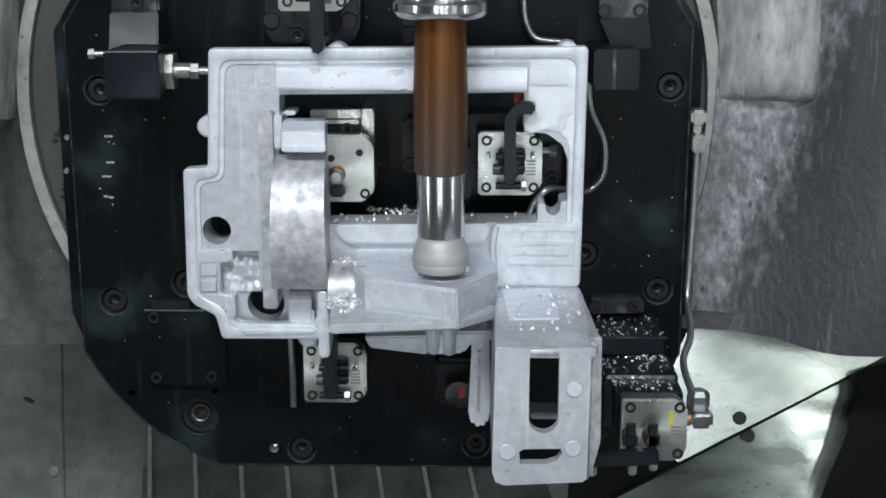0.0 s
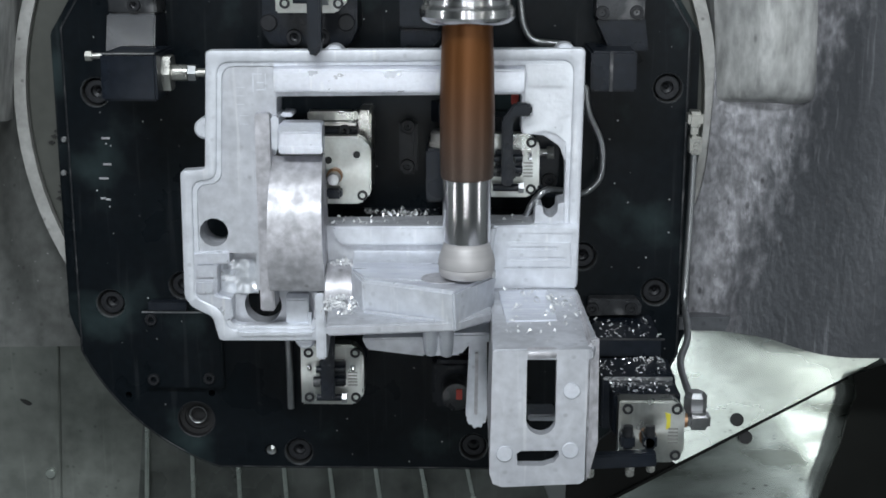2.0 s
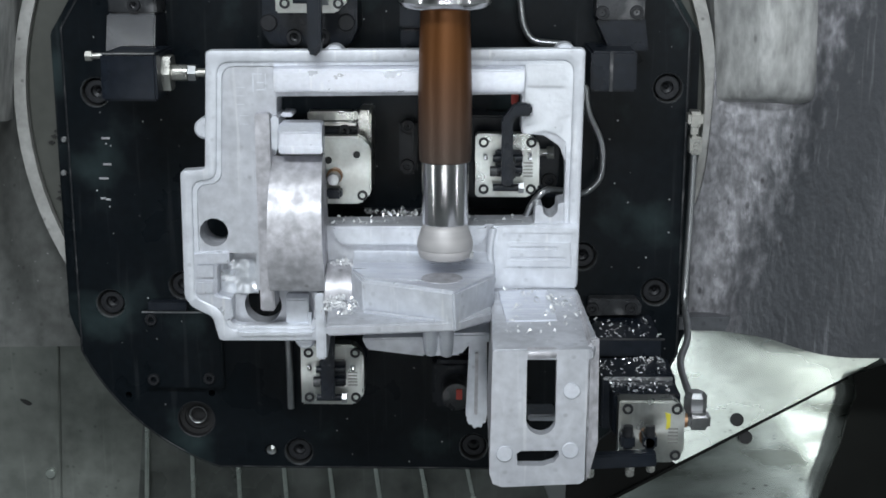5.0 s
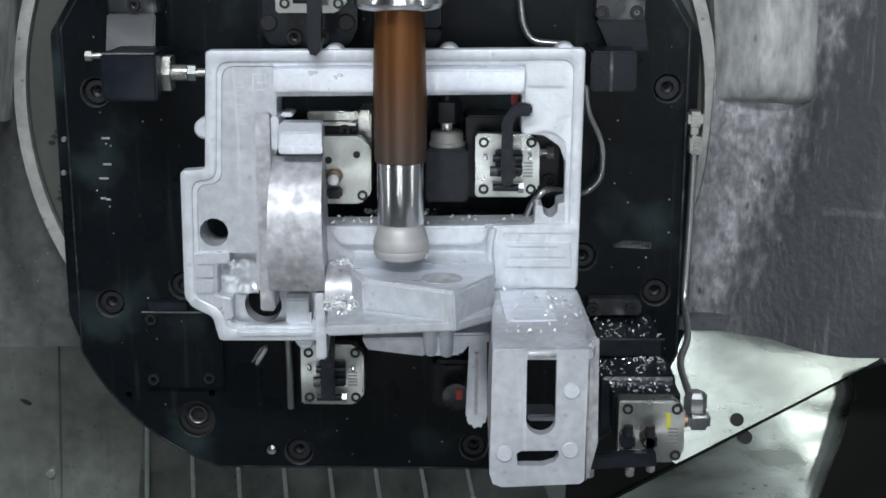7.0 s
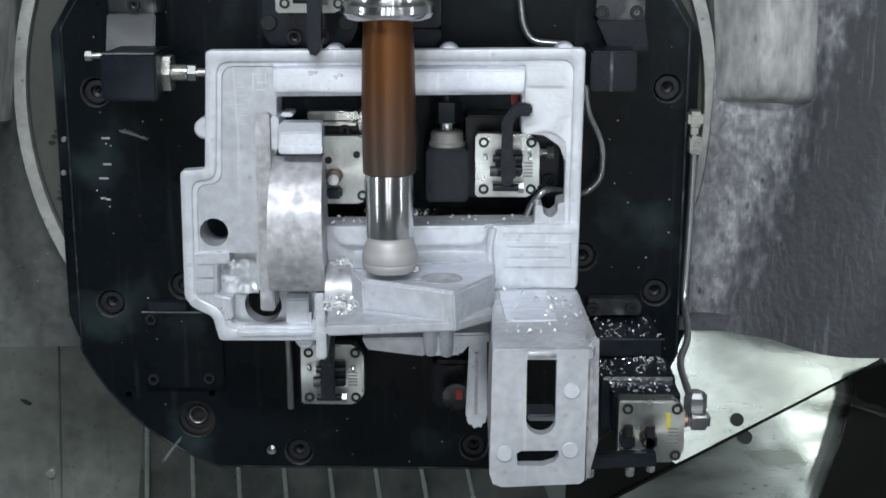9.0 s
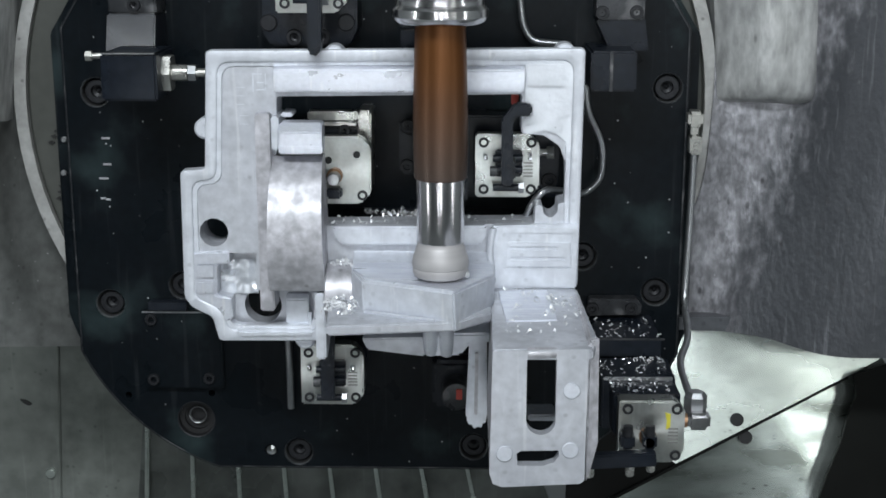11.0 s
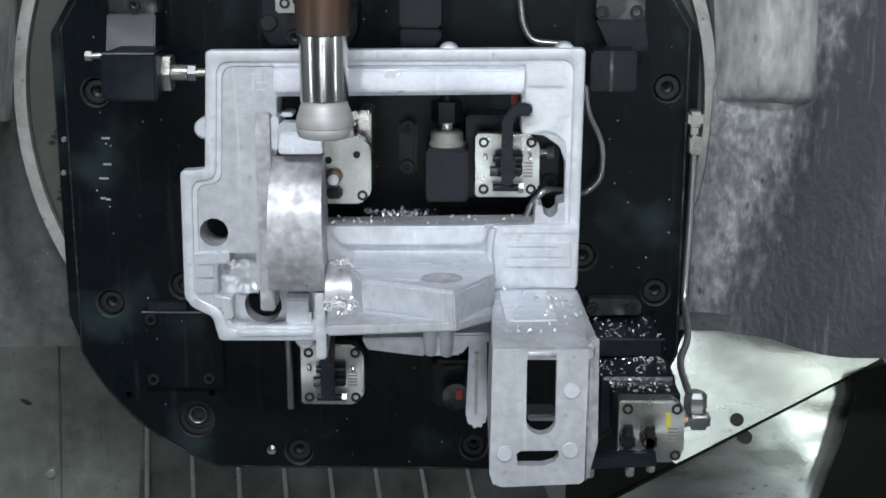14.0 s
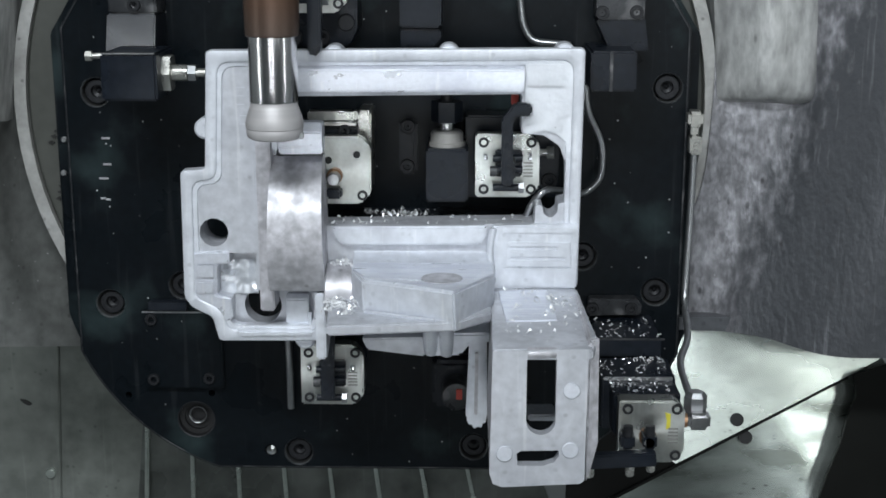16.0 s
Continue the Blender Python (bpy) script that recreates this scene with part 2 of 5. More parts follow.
def pipe(bm, points, r, n=12, turns=6):
    """A bent tube through points, rounded at its bends."""
    pts = [Vector(p) for p in points]
    line = [pts[0]]
    for a, b, c in zip(pts, pts[1:], pts[2:]):
        d = min((a - b).length, (c - b).length) * 0.45
        p, q = b + (a - b).normalized() * d, b + (c - b).normalized() * d
        for i in range(turns + 1):
            s = i / turns
            line.append(p * (1 - s) ** 2 + b * 2 * s * (1 - s) + q * s * s)
    line.append(pts[-1])
    rings, side = [], Vector((0.3, 0.5, 0.81))
    for i, p in enumerate(line):
        way = (line[min(i + 1, len(line) - 1)] - line[max(i - 1, 0)]).normalized()
        side = (side - way * side.dot(way)).normalized()
        up = way.cross(side)
        rings.append([bm.verts.new(p + (side * math.cos(math.tau * k / n) + up * math.sin(math.tau * k / n)) * r) for k in range(n)])
    faces = []
    for a, b in zip(rings, rings[1:]):
        faces += [bm.faces.new((a[i], a[(i + 1) % n], b[(i + 1) % n], b[i])) for i in range(n)]
    faces += [bm.faces.new(rings[0][::-1]), bm.faces.new(rings[-1])]
    bmesh.ops.recalc_face_normals(bm, faces=faces)


def link(name, bm, mat, smooth=True):
    me = bpy.data.meshes.new(name)
    bm.to_mesh(me)
    bm.free()
    me.materials.append(mat)
    if smooth:
        me.polygons.foreach_set("use_smooth", [True] * len(me.polygons))
        me.set_sharp_from_angle(angle=radians(32))
    return new(name, me)


def part(name, bm, mat, parent, label="", smooth=True):
    ob = link(name, bm, mat, smooth)
    ob.parent = parent
    ob.matrix_parent_inverse = Matrix.Identity(4)
    if label:
        ob["label"] = label
    return ob


def thing(name, label, category, group="", kind=""):
    ob = new(name)
    ob.empty_display_size = 0.02
    return tagged(ob, label, category, group, kind)


def made(fn, *args, **kw):
    bm = bmesh.new()
    fn(bm, *args, **kw)
    return bm


def rounded(points, r, n=5):
    """An outline with its corners rounded."""
    res, k = [], len(points)
    for i in range(k):
        a, b, c = (Vector(points[(i + j) % k]) for j in (-1, 0, 1))
        d = min(r, (a - b).length * 0.45, (c - b).length * 0.45)
        p, q = b + (a - b).normalized() * d, b + (c - b).normalized() * d
        res += [tuple(p * (1 - s) ** 2 + b * 2 * s * (1 - s) + q * s * s) for s in (j / (n - 1) for j in range(n))]
    return res


def moulding(bm, loops):
    """A skin over closed outlines: (outline, y) from the outside in."""
    g = [[bm.verts.new((u, y, v)) for u, v in pts] for pts, y in loops]
    k = len(g[0])
    faces = [bm.faces.new((a[i], a[(i + 1) % k], b[(i + 1) % k], b[i])) for a, b in zip(g, g[1:] + g[:1]) for i in range(k)]
    bmesh.ops.recalc_face_normals(bm, faces=faces)


def sheet(bm, pts, thick):
    """A flat sheet through points in space, with thickness away from the viewer."""
    p = [Vector(q) for q in pts]
    n = (p[1] - p[0]).cross(p[2] - p[0]).normalized()
    n = n if n.y > 0 else -n
    a, b = [bm.verts.new(q) for q in p], [bm.verts.new(q + n * thick) for q in p]
    k = len(p)
    faces = [bm.faces.new(a), bm.faces.new(b[::-1])] + [bm.faces.new((a[i], b[i], b[(i + 1) % k], a[(i + 1) % k])) for i in range(k)]
    bmesh.ops.recalc_face_normals(bm, faces=faces)


def hull(bm, upper, lower, bevel=0.0):
    """A body between two outlines of as many points, one over the other."""
    a, b = [bm.verts.new(p) for p in upper], [bm.verts.new(p) for p in lower]
    k = len(a)
    faces = [bm.faces.new(a), bm.faces.new(b[::-1])] + [bm.faces.new((a[i], b[i], b[(i + 1) % k], a[(i + 1) % k])) for i in range(k)]
    bmesh.ops.recalc_face_normals(bm, faces=faces)
    if bevel:
        bmesh.ops.bevel(bm, geom=bm.edges[:], offset=bevel, segments=2, affect="EDGES", clamp_overlap=True)


def inset(points, w):
    """An outline moved inwards by w (points in clockwise order)."""
    res, k = [], len(points)
    for i in range(k):
        a, b, c = (Vector(points[(i + j) % k]) for j in (-1, 0, 1))
        d0, d1 = (b - a).normalized(), (c - b).normalized()
        n0, n1 = Vector((d0.y, -d0.x)), Vector((d1.y, -d1.x))
        m = (n0 + n1).normalized()
        res.append(tuple(b + m * (w / max(0.35, m.dot(n0)))))
    return res


# ---- setting: cabin, disc, fixture plate ----
cabin = thing("cabin_wall", "light grey painted sheet walls closing the machine cabin", "wall", kind="structure")
bm = bmesh.new()
for x0, x1, y0, y1, z0, z1 in ((-1.5, -1.47, -2.0, 1.2, 0, 2.6), (1.47, 1.5, -2.0, 1.2, 0, 2.6), (-1.5, 1.5, -2.03, -2.0, 0, 2.6),
                              (-1.5, 1.5, 1.2, 1.23, 0, 2.6), (-1.5, 1.5, -2.0, 1.2, -0.03, 0)):
    box(bm, x0, x1, y0, y1, z0, z1, 0)
part("wall_panel", bm, CABIN, cabin)
roof = link("ceiling", made(box, -1.5, 1.5, -2.0, 1.2, 2.6, 2.63, 0), CABIN)
tagged(roof, "grey painted sheet ceiling of the machine cabin", "ceiling", kind="structure")

DISC_X, DISC_Z, DISC_R = -0.0740, 1.1692, 0.2481
table = thing("rotary_table", "grey enamelled round rotary table with a turned pale rim", "machine table")
bm = bmesh.new()
lathe(bm, [(DISC_R - 0.0087, 0.10), (DISC_R - 0.0087, 0.027), (DISC_R - 0.0107, 0.025)], (DISC_X, 0, DISC_Z), "y", 96)
part("table_face", bm, GREY_PAINT, table)
bm = bmesh.new()
prism(bm, circle(DISC_X, DISC_Z, DISC_R, 96), 0.022, 0.12, [circle(DISC_X, DISC_Z, DISC_R - 0.0085, 96)])
part("table_rim", bm, RIM_PAINT, table, "pale turned rim")
for word in ([(-0.2983, 1.1422), (-0.2960, 1.1466), (-0.2933, 1.1503)], [(-0.2950, 1.1013), (-0.2938, 1.1063), (-0.2927, 1.1109)]):
    bm = bmesh.new()
    for u, v in word:
        box(bm, u - 0.0022, u + 0.0022, 0.0235, 0.0255, v - 0.0006, v + 0.0006, 0)
        box(bm, u - 0.0005, u + 0.0005, 0.0232, 0.0255, v - 0.0014, v + 0.0014, 0)
    part("marker_writing", bm, INK, table, "illegible black marker strokes")


def arc_plate(x0, x1, z0, z1, grow, cut):
    """A plate outline: straight sides, chamfered upper corners, lower corners rounded by wide arcs."""
    cz, r = 1.066, 0.1722 + grow
    cl, cr = -0.1234, PX0 + PX1 + 0.1234
    dz, dx = math.asin((z0 - cz) / r), math.acos(max(-1, (x0 - cl) / r))
    a0, a1 = math.tau - dx, math.pi - dz
    left = [(cl + r * math.cos(a0 + (a1 - a0) * i / 16), cz + r * math.sin(a0 + (a1 - a0) * i / 16)) for i in range(17)]
    b1 = math.tau - math.acos(min(1, (x1 - cr) / r))
    b0 = math.tau + dz
    right = [(cr + r * math.cos(b0 + (b1 - b0) * i / 16), cz + r * math.sin(b0 + (b1 - b0) * i / 16)) for i in range(17)]
    return left + right + [(x1, z1 - cut), (x1 - cut * 0.62, z1), (x0 + cut * 0.62, z1), (x0, z1 - cut)]


PX0, PX1 = -0.2798, 0.1504
PZ0 = 0.9044
PZ1 = 1.2254 + 0.055
SCREWS = [(-0.2560, 1.0298), (0.1329, 1.0403), (0.1360, 1.1851), (-0.2577, 1.1814), (-0.1237, 0.9174), (0.0045, 0.9220), (-0.2033, 1.0434), (0.0806, 1.0661)]
BIG_HOLE = [(-0.1981, 0.942)][0]
SMALL = [(-0.2469, 0.9605), (-0.1861, 0.9622)]
PLUG = [(-0.1441, 0.9181)][0]

plate = thing("fixture_plate", "black oxide steel fixture plate with counterbored holes and fine chips", "fixture plate")
holes = [circle(u, v, 0.0102) for u, v in SCREWS] + [circle(*BIG_HOLE, 0.0133, 28)] + [circle(u, v, 0.0024, 12) for u, v in SMALL] + [circle(*PLUG, 0.0047, 16)]
part("plate_body", made(prism, arc_plate(PX0, PX1, PZ0, PZ1, 0.0, 0.055), 0.0, 0.012, holes), PLATE, plate)
bm = bmesh.new()
prism(bm, arc_plate(-0.2905, 0.159, PZ0 + 0.001, PZ1 - 0.015, 0.0015, 0.045), 0.0125, 0.0245, bevel=0.001)
part("back_plate", bm, PLATE, plate)
bm = bmesh.new()
lathe(bm, [(0.0138, -0.0004), (0.0131, 0.0004), (0.0131, 0.005), (0.0098, 0.0053), (0.0098, 0.0085), (0.0065, 0.0088), (0.0065, 0.0115)], (BIG_HOLE[0], 0, BIG_HOLE[1]), "y", 36, (0, 1))
bush = part("threaded_bush", bm, DARK, plate)
bm = bmesh.new()
lathe(bm, [(0.0141, 0.0002), (0.0139, -0.0006), (0.0131, -0.0002), (0.0130, 0.0012)], (BIG_HOLE[0], 0, BIG_HOLE[1]), "y", 36, (0, 0))
part("bush_rim", bm, SCREW, bush, "rounded rim of the large bore")
# Bright ring added to give the dark bore its glints.
bm = bmesh.new()
lathe(bm, [(0.0066, 0.0056), (0.0063, 0.0052), (0.0058, 0.0056), (0.0055, 0.0084)], (BIG_HOLE[0], 0, BIG_HOLE[1] + 0.0012), "y", 32, (0, 0))
part("inner_ring", bm, TUBE, bush, "bright ring deep in the bore, added for its glints")
# Chamfer ring in a paler steel, added as the plate's edge highlight.
rim = arc_plate(PX0, PX1, PZ0, PZ1, 0.0, 0.055)[::-1]
bm = bmesh.new()
moulding(bm, [(inset(rim, -0.0004), 0.0016), (inset(rim, -0.0003), 0.0008), (inset(rim, 0.0008), -0.0004), (inset(rim, 0.0014), -0.0004), (inset(rim, 0.0014), 0.0004)])
part("plate_edge", bm, BLACK_WORN, plate, "chamfered edge of the black plate, paler for its highlight")
for u, v in SCREWS:
    bm = bmesh.new()
    lathe(bm, [(0.0106, -0.0003), (0.0099, 0.0006), (0.0099, 0.0115)], (u, 0, v), "y", 28, (0, 0))
    part("counterbore", bm, TUBE, plate, "worn bright counterbore edge")
bm = bmesh.new()
lathe(bm, [(0.0046, 0.012), (0.0046, 0.002), (0.0036, 0.0005), (0.001, -0.0005)], (PLUG[0], 0, PLUG[1]), "y", 20)
part("ball_plug", bm, STEEL, plate, "bright steel plug")
bm = bmesh.new()
for u, v in [(-0.2537, 1.1309), (-0.2513, 1.1309), (-0.2571, 1.1209), (-0.2539, 1.1209), (-0.2568, 1.1067), (-0.2532, 1.1059), (-0.2514, 1.1493), (-0.2538, 1.1493)]:
    box(bm, u - 0.0016, u + 0.0016, -0.0004, 0.001, v - 0.0007, v + 0.0007, 0)
part("number_mark", bm, CAST_ROUGH, plate, "worn illegible stamped marks")
for u, v in [(-0.2852, 1.1464), (-0.2872, 1.1225)]:
    part("edge_screw", made(disc, (u, v), 0.0022, 0.0105, 0.0128, n=14), TUBE, plate)


def cap_screw(bm, u, v, y, r, h):
    """A socket head screw facing the viewer, its head's front at y."""
    lathe(bm, [(r, h), (r, 0.0005), (r * 0.93, 0.0), (r * 0.56, 0.0), (r * 0.52, 0.0003), (r * 0.50, h * 0.5), (r * 0.22, h * 0.62), (r * 0.02, h * 0.3)], (u, y, v), "y", 18)


def screw(u, v, y, r=0.005, h=0.006, label="black socket head cap screw", parent=None, mat=None):
    bm = made(cap_screw, u, v, y, r, h)
    if parent:
        return part("screw", bm, mat or SCREW, parent)
    ob = link("socket_screw", bm, mat or SCREW)
    return tagged(ob, label, "screw", "socket screws")


for u, v in SCREWS:
    screw(u, v, 0.0035, 0.0084, 0.0085, "black socket head screw sunk in the fixture plate")


def block(name, label, category, mat, x0, x1, y0, y1, z0, z1, bevel=0.0012, group=""):
    t = thing(name, label, category, group)
    part("body", made(box, x0, x1, y0, y1, z0, z1, bevel), mat, t)
    return t


# cover plate with three screws
cover = thing("cover_plate", "square black steel cover plate screwed to the fixture plate", "cover plate")
c0, c1 = [(-0.233, 0.968), (-0.1757, 1.0254)]
part("body", made(box, c0[0], c1[0], -0.006, 0, c0[1], c1[1], 0.0008), PLATE, cover)
part("worn_edge", made(box, c0[0] + 0.0003, c1[0] - 0.014, -0.0064, -0.0052, c1[1] - 0.0008, c1[1] + 0.0003, 0.0002), TUBE, cover, "bright worn upper edge")
for u, v in [(-0.2259, 1.02), (-0.2262, 0.9749), (-0.1861, 0.976)]:
    screw(u, v, -0.0085, 0.0042, 0.006, parent=cover)
ledge = block("locating_strip", "black steel strip above the cover plate", "strip", BLACK, -0.2273, -0.1999, -0.008, 0, 1.0265, 1.0331, 0.0006)


# ---- the clamps ----
def clamp(u, v, y, label, lever="up", size=0.0415, deep=0.06, marks=True, bolts=((-1, -1), (-1, 1), (1, -1), (1, 1))):
    """A hydraulic lever clamp seen from its face: nickel flange, four screws, lever and links."""
    t = thing("hydraulic_clamp", label, "clamp", "hydraulic clamps")
    s, c = size / 2, size * 0.16
    out = [(u - s, v - s), (u + s - c, v - s), (u + s, v - s + c), (u + s, v + s - c), (u + s - c, v + s), (u - s, v + s)]
    part("flange", made(prism, out, y, y + 0.013, bevel=0.0012), TURNED, t, "nickel plated clamp flange")
    part("cylinder_body", made(disc, (u, v), s * 0.93, y + 0.0132, y + deep, n=32), BLACK, t)
    for a, b in bolts:
        screw(u + a * s * 0.74, v + b * s * 0.74, y - 0.0012, 0.0034, 0.004, parent=t)
    bm = bmesh.new()
    for k in range(5 if marks else 0):
        box(bm, u + s * 0.5, u + s * 0.8, y - 0.0003, y + 0.001, v - s * 0.35 + k * 0.0022, v - s * 0.35 + k * 0.0022 + 0.0011, 0)
    if marks:
        part("type_mark", bm, ENGRAVE, t, "illegible engraved type lines")
    if lever == "up":
        bm = bmesh.new()
        box(bm, u - s * 0.38, u + s * 0.45, y - 0.006, y, v - s * 0.3, v + s * 0.55, 0.001)
        part("knuckle", bm, BLACK, t)
        bm = bmesh.new()
        for dz in (0.3, -0.05, -0.62):
            lathe(bm, [(0.0024, -s * 0.46), (0.0024, s * 0.46)], (u, y - 0.0075, v + s * dz), "x", 12)
        part("pivot_pin", bm, BLACK, t)
        for dz in (-0.62,):
            bm = bmesh.new()
            lathe(bm, [(0.0038, s * 0.34), (0.0038, s * 0.5)], (u, y - 0.0075, v + s * dz), "x", 6)
            part("nut", bm, TUBE, t)
        bm = bmesh.new()
        lathe(bm, [(0.0036, -s * 0.55), (0.0036, -s * 0.34)], (u, y - 0.0075, v + s * -0.1), "x", 12)
        part("spacer", bm, BLACK_WORN, t)
        for side in (-1, 1):
            bm = bmesh.new()
            lathe(bm, [(0.0016, side * s * 0.62), (0.0022, side * s * 0.66), (0.0022, side * s * 0.74)], (u, y - 0.006, v + s * 0.33), "x", 10)
            part("pin_end", bm, STEEL, t, "bright pin end")
    return t


uv = [(0.0251, 1.142)][0]
c_right = clamp(*uv, -0.062, "nickel plated lever clamp with black hooked lever behind the casting window")
bm = bmesh.new()
prism(bm, [(0.0204, 1.1356), (0.0278, 1.1357), (0.0273, 1.1765), (0.0297, 1.1793), (0.0331, 1.1797), (0.0349, 1.179), (0.039, 1.1807), (0.039, 1.1863), (0.0365, 1.1877), (0.0285, 1.1877), (0.0203, 1.1775)], -0.099, -0.0905, bevel=0.0012)
lever = part("lever", bm, BLACK, c_right, "black hooked clamp lever")
bm = bmesh.new()
box(bm, uv[0] - 0.0045, uv[0] + 0.0045, -0.0902, -0.067, uv[1] - 0.004, uv[1] + 0.008, 0.001)
part("lever_boss", bm, BLACK, lever)
uv = [(-0.0915, 0.9982)][0]
c_low = clamp(*uv, -0.062, "nickel plated lever clamp below the casting", size=0.0425)
bm = bmesh.new()
prism(bm, [(-0.0977, 0.9863), (-0.0887, 0.9863), (-0.0878, 1.0328), (-0.0967, 1.0328)], -0.079, -0.071, bevel=0.0012)
part("lever", bm, BLACK, c_low, "black clamp lever")
uv = [(-0.0858, 1.1386)][0]
c_left = clamp(*uv, -0.062, "nickel plated clamp with a bronze piston bush beside the cast drum", lever="none", size=0.0445, marks=False, bolts=((1, -1), (-1, -1)))
for u, v in [(-0.0727, 1.1491), (-0.0912, 1.1454)]:
    part("tapped_hole", made(disc, (u, v), 0.0024, -0.0624, -0.058, n=16, bevel=0), DARK, c_left, "dark tapped hole")
uv2 = [(-0.087, 1.1356)][0]
bm = bmesh.new()
lathe(bm, [(0.0052, 0.004), (0.0052, -0.002), (0.0042, -0.003)], (uv2[0], -0.064, uv2[1]), "y", 20)
part("bush", bm, BRASS, c_left, "bronze bush")
bm = bmesh.new()
box(bm, -0.0923, -0.082, -0.072, -0.062, 1.1214, 1.1285)
part("piston", bm, BLACK, c_left)
bm = bmesh.new()
lathe(bm, [(0.0043, 0.004), (0.0043, -0.011), (0.0036, -0.012)], (uv2[0], -0.064, uv2[1] - 0.0006), "y", 20)
part("piston_rod", bm, TUBE, c_left, "bright piston rod in its bush")
bm = bmesh.new()
prism(bm, [(-0.0738, 1.1747), (-0.0645, 1.1744), (-0.0656, 1.1181), (-0.0716, 1.1177)], -0.040, -0.0005, bevel=0.0015)
part("housing", bm, NICKEL, c_left, "pale steel clamp housing")
bm = bmesh.new()
box(bm, -0.1054, -0.0728, -0.052, -0.0405, 1.1700, 1.1757, 0.0008)
part("cover_strip", bm, NICKEL, c_left)
bm = bmesh.new()
box(bm, -0.1057, -0.0735, -0.05, -0.0405, 1.1660, 1.1687, 0.0008)
part("cover_strip", bm, NICKEL, c_left)
bm = bmesh.new()
box(bm, -0.1062, -0.0733, -0.048, -0.0405, 1.1582, 1.1647, 0.0008)
part("recess", bm, BLACK, c_left)
screw(-0.0816, 1.1629, -0.0515, 0.0040, 0.004, parent=c_left)
c_top = clamp(*[(-0.0999, 1.2628)][0], -0.062, "nickel plated lever clamp above the casting", size=0.046)
bm = bmesh.new()
prism(bm, [(-0.0985, 1.2638), (-0.0896, 1.2638), (-0.0902, 1.2212), (-0.0920, 1.2171), (-0.0955, 1.2161), (-0.0985, 1.2188)], -0.101, -0.0915, bevel=0.0012)
lever = part("lever", bm, BLACK, c_top, "black clamp lever")
part("lever_boss", made(box, -0.0991, -0.0921, -0.0913, -0.066, 1.2506, 1.2626, 0.001), BLACK, lever)
bm = bmesh.new()
prism(bm, [(-0.1346, 1.2503), (-0.0727, 1.2504), (-0.073, 1.2279), (-0.0783, 1.217), (-0.1294, 1.2169), (-0.1354, 1.2264)], -0.04, -0.001, bevel=0.0015)
part("base_block", bm, BLACK, c_top, "black base block")
for u, v in [(-0.114, 1.2228), (-0.0956, 1.2228)]:
    screw(u, v, -0.0425, 0.0052, 0.004, parent=c_top)
for u, v in [(-0.1304, 1.2322), (-0.0799, 1.2323)]:
    part("screw", made(disc, (u, v), 0.0055, -0.0425, -0.038, n=20), SCREW, c_top)

# lower clamp on its stepped riser
riser = thing("clamp_riser", "stepped black steel riser strewn with chips carrying a clamp", "riser")
RX0, RX1 = 0.0858, 0.1301
part("foot_plate", made(prism, [(0.0848, 1.0381), (0.1188, 1.0383), (0.1221, 1.0342), (0.1216, 1.0267), (0.0851, 1.0257)], -0.012, 0, bevel=0.001), BLACK_WORN, riser)
for u, v in [(0.0873, 1.0315), (0.1147, 1.0316)]:
    screw(u, v, -0.0145, 0.0045, 0.005, parent=riser)
bm = bmesh.new()
box(bm, RX0, RX1, -0.058, -0.0005, 1.011, 1.0237, 0.001)
part("step", bm, BLACK, riser)
bm = bmesh.new()
box(bm, RX0 + 0.001, RX1 + 0.004, -0.098, -0.0585, 0.9747, 1.0104, 0.001)
part("step", bm, BLACK, riser)
bm = bmesh.new()
box(bm, RX0 + 0.006, RX1 + 0.0035, -0.124, -0.0985, 0.9811, 1.0083, 0.001)
part("step", bm, BLACK, riser)
for za, ya, dx in ((1.0104, -0.098, 0.001), (1.0237, -0.058, 0.0), (1.0083, -0.124, 0.006)):
    bm = made(box, RX0 + dx + 0.001, RX1 + 0.002, ya - 0.0005, ya + 0.0012, za - (0.0022 if dx == 0.001 else 0.0010), za + 0.0003, 0.0003)
    part("worn_edge", bm, TUBE if dx == 0.001 else BLACK_WORN, riser, "worn pale step edge")
uv = [(0.113, 0.9918)][0]
c_rr = clamp(*uv, -0.146, "nickel plated clamp on a stepped riser, yellow paint mark", lever="none", size=0.0405, deep=0.022)
bm = bmesh.new()
lathe(bm, [(0.0055, 0.004), (0.0055, -0.001), (0.0045, -0.002)], (0.1107, -0.147, 0.9892), "y", 20)
part("bush", bm, BRASS, c_rr, "copper coloured piston bush")
bm = bmesh.new()
lathe(bm, [(0.0032, 0.004), (0.0032, -0.012)], (0.1101, -0.148, 0.99), "y", 16)
part("piston", bm, STEEL, c_rr)
for px, pz in [(0.0973, 0.9896), (0.1106, 0.9897)]:
    bm = bmesh.new()
    box(bm, px - 0.0042, px + 0.0042, -0.160, -0.146, pz - 0.004, pz + 0.005, 0.0015)
    part("knuckle", bm, BLACK, c_rr)
    bm = bmesh.new()
    lathe(bm, [(0.003, 0.004), (0.003, 0.0105), (0.0018, 0.0108)], (px, -0.157, pz), "z", 14)
    part("stud", bm, SCREW, c_rr)
bm = bmesh.new()
prism(bm, [(0.0698, 0.9819), (0.0718, 0.9845), (0.1131, 0.987), (0.1141, 0.9782), (0.0727, 0.9757), (0.0699, 0.9775)], -0.168, -0.160, bevel=0.001)
part("lever", bm, BLACK, c_rr, "flat black clamp lever")
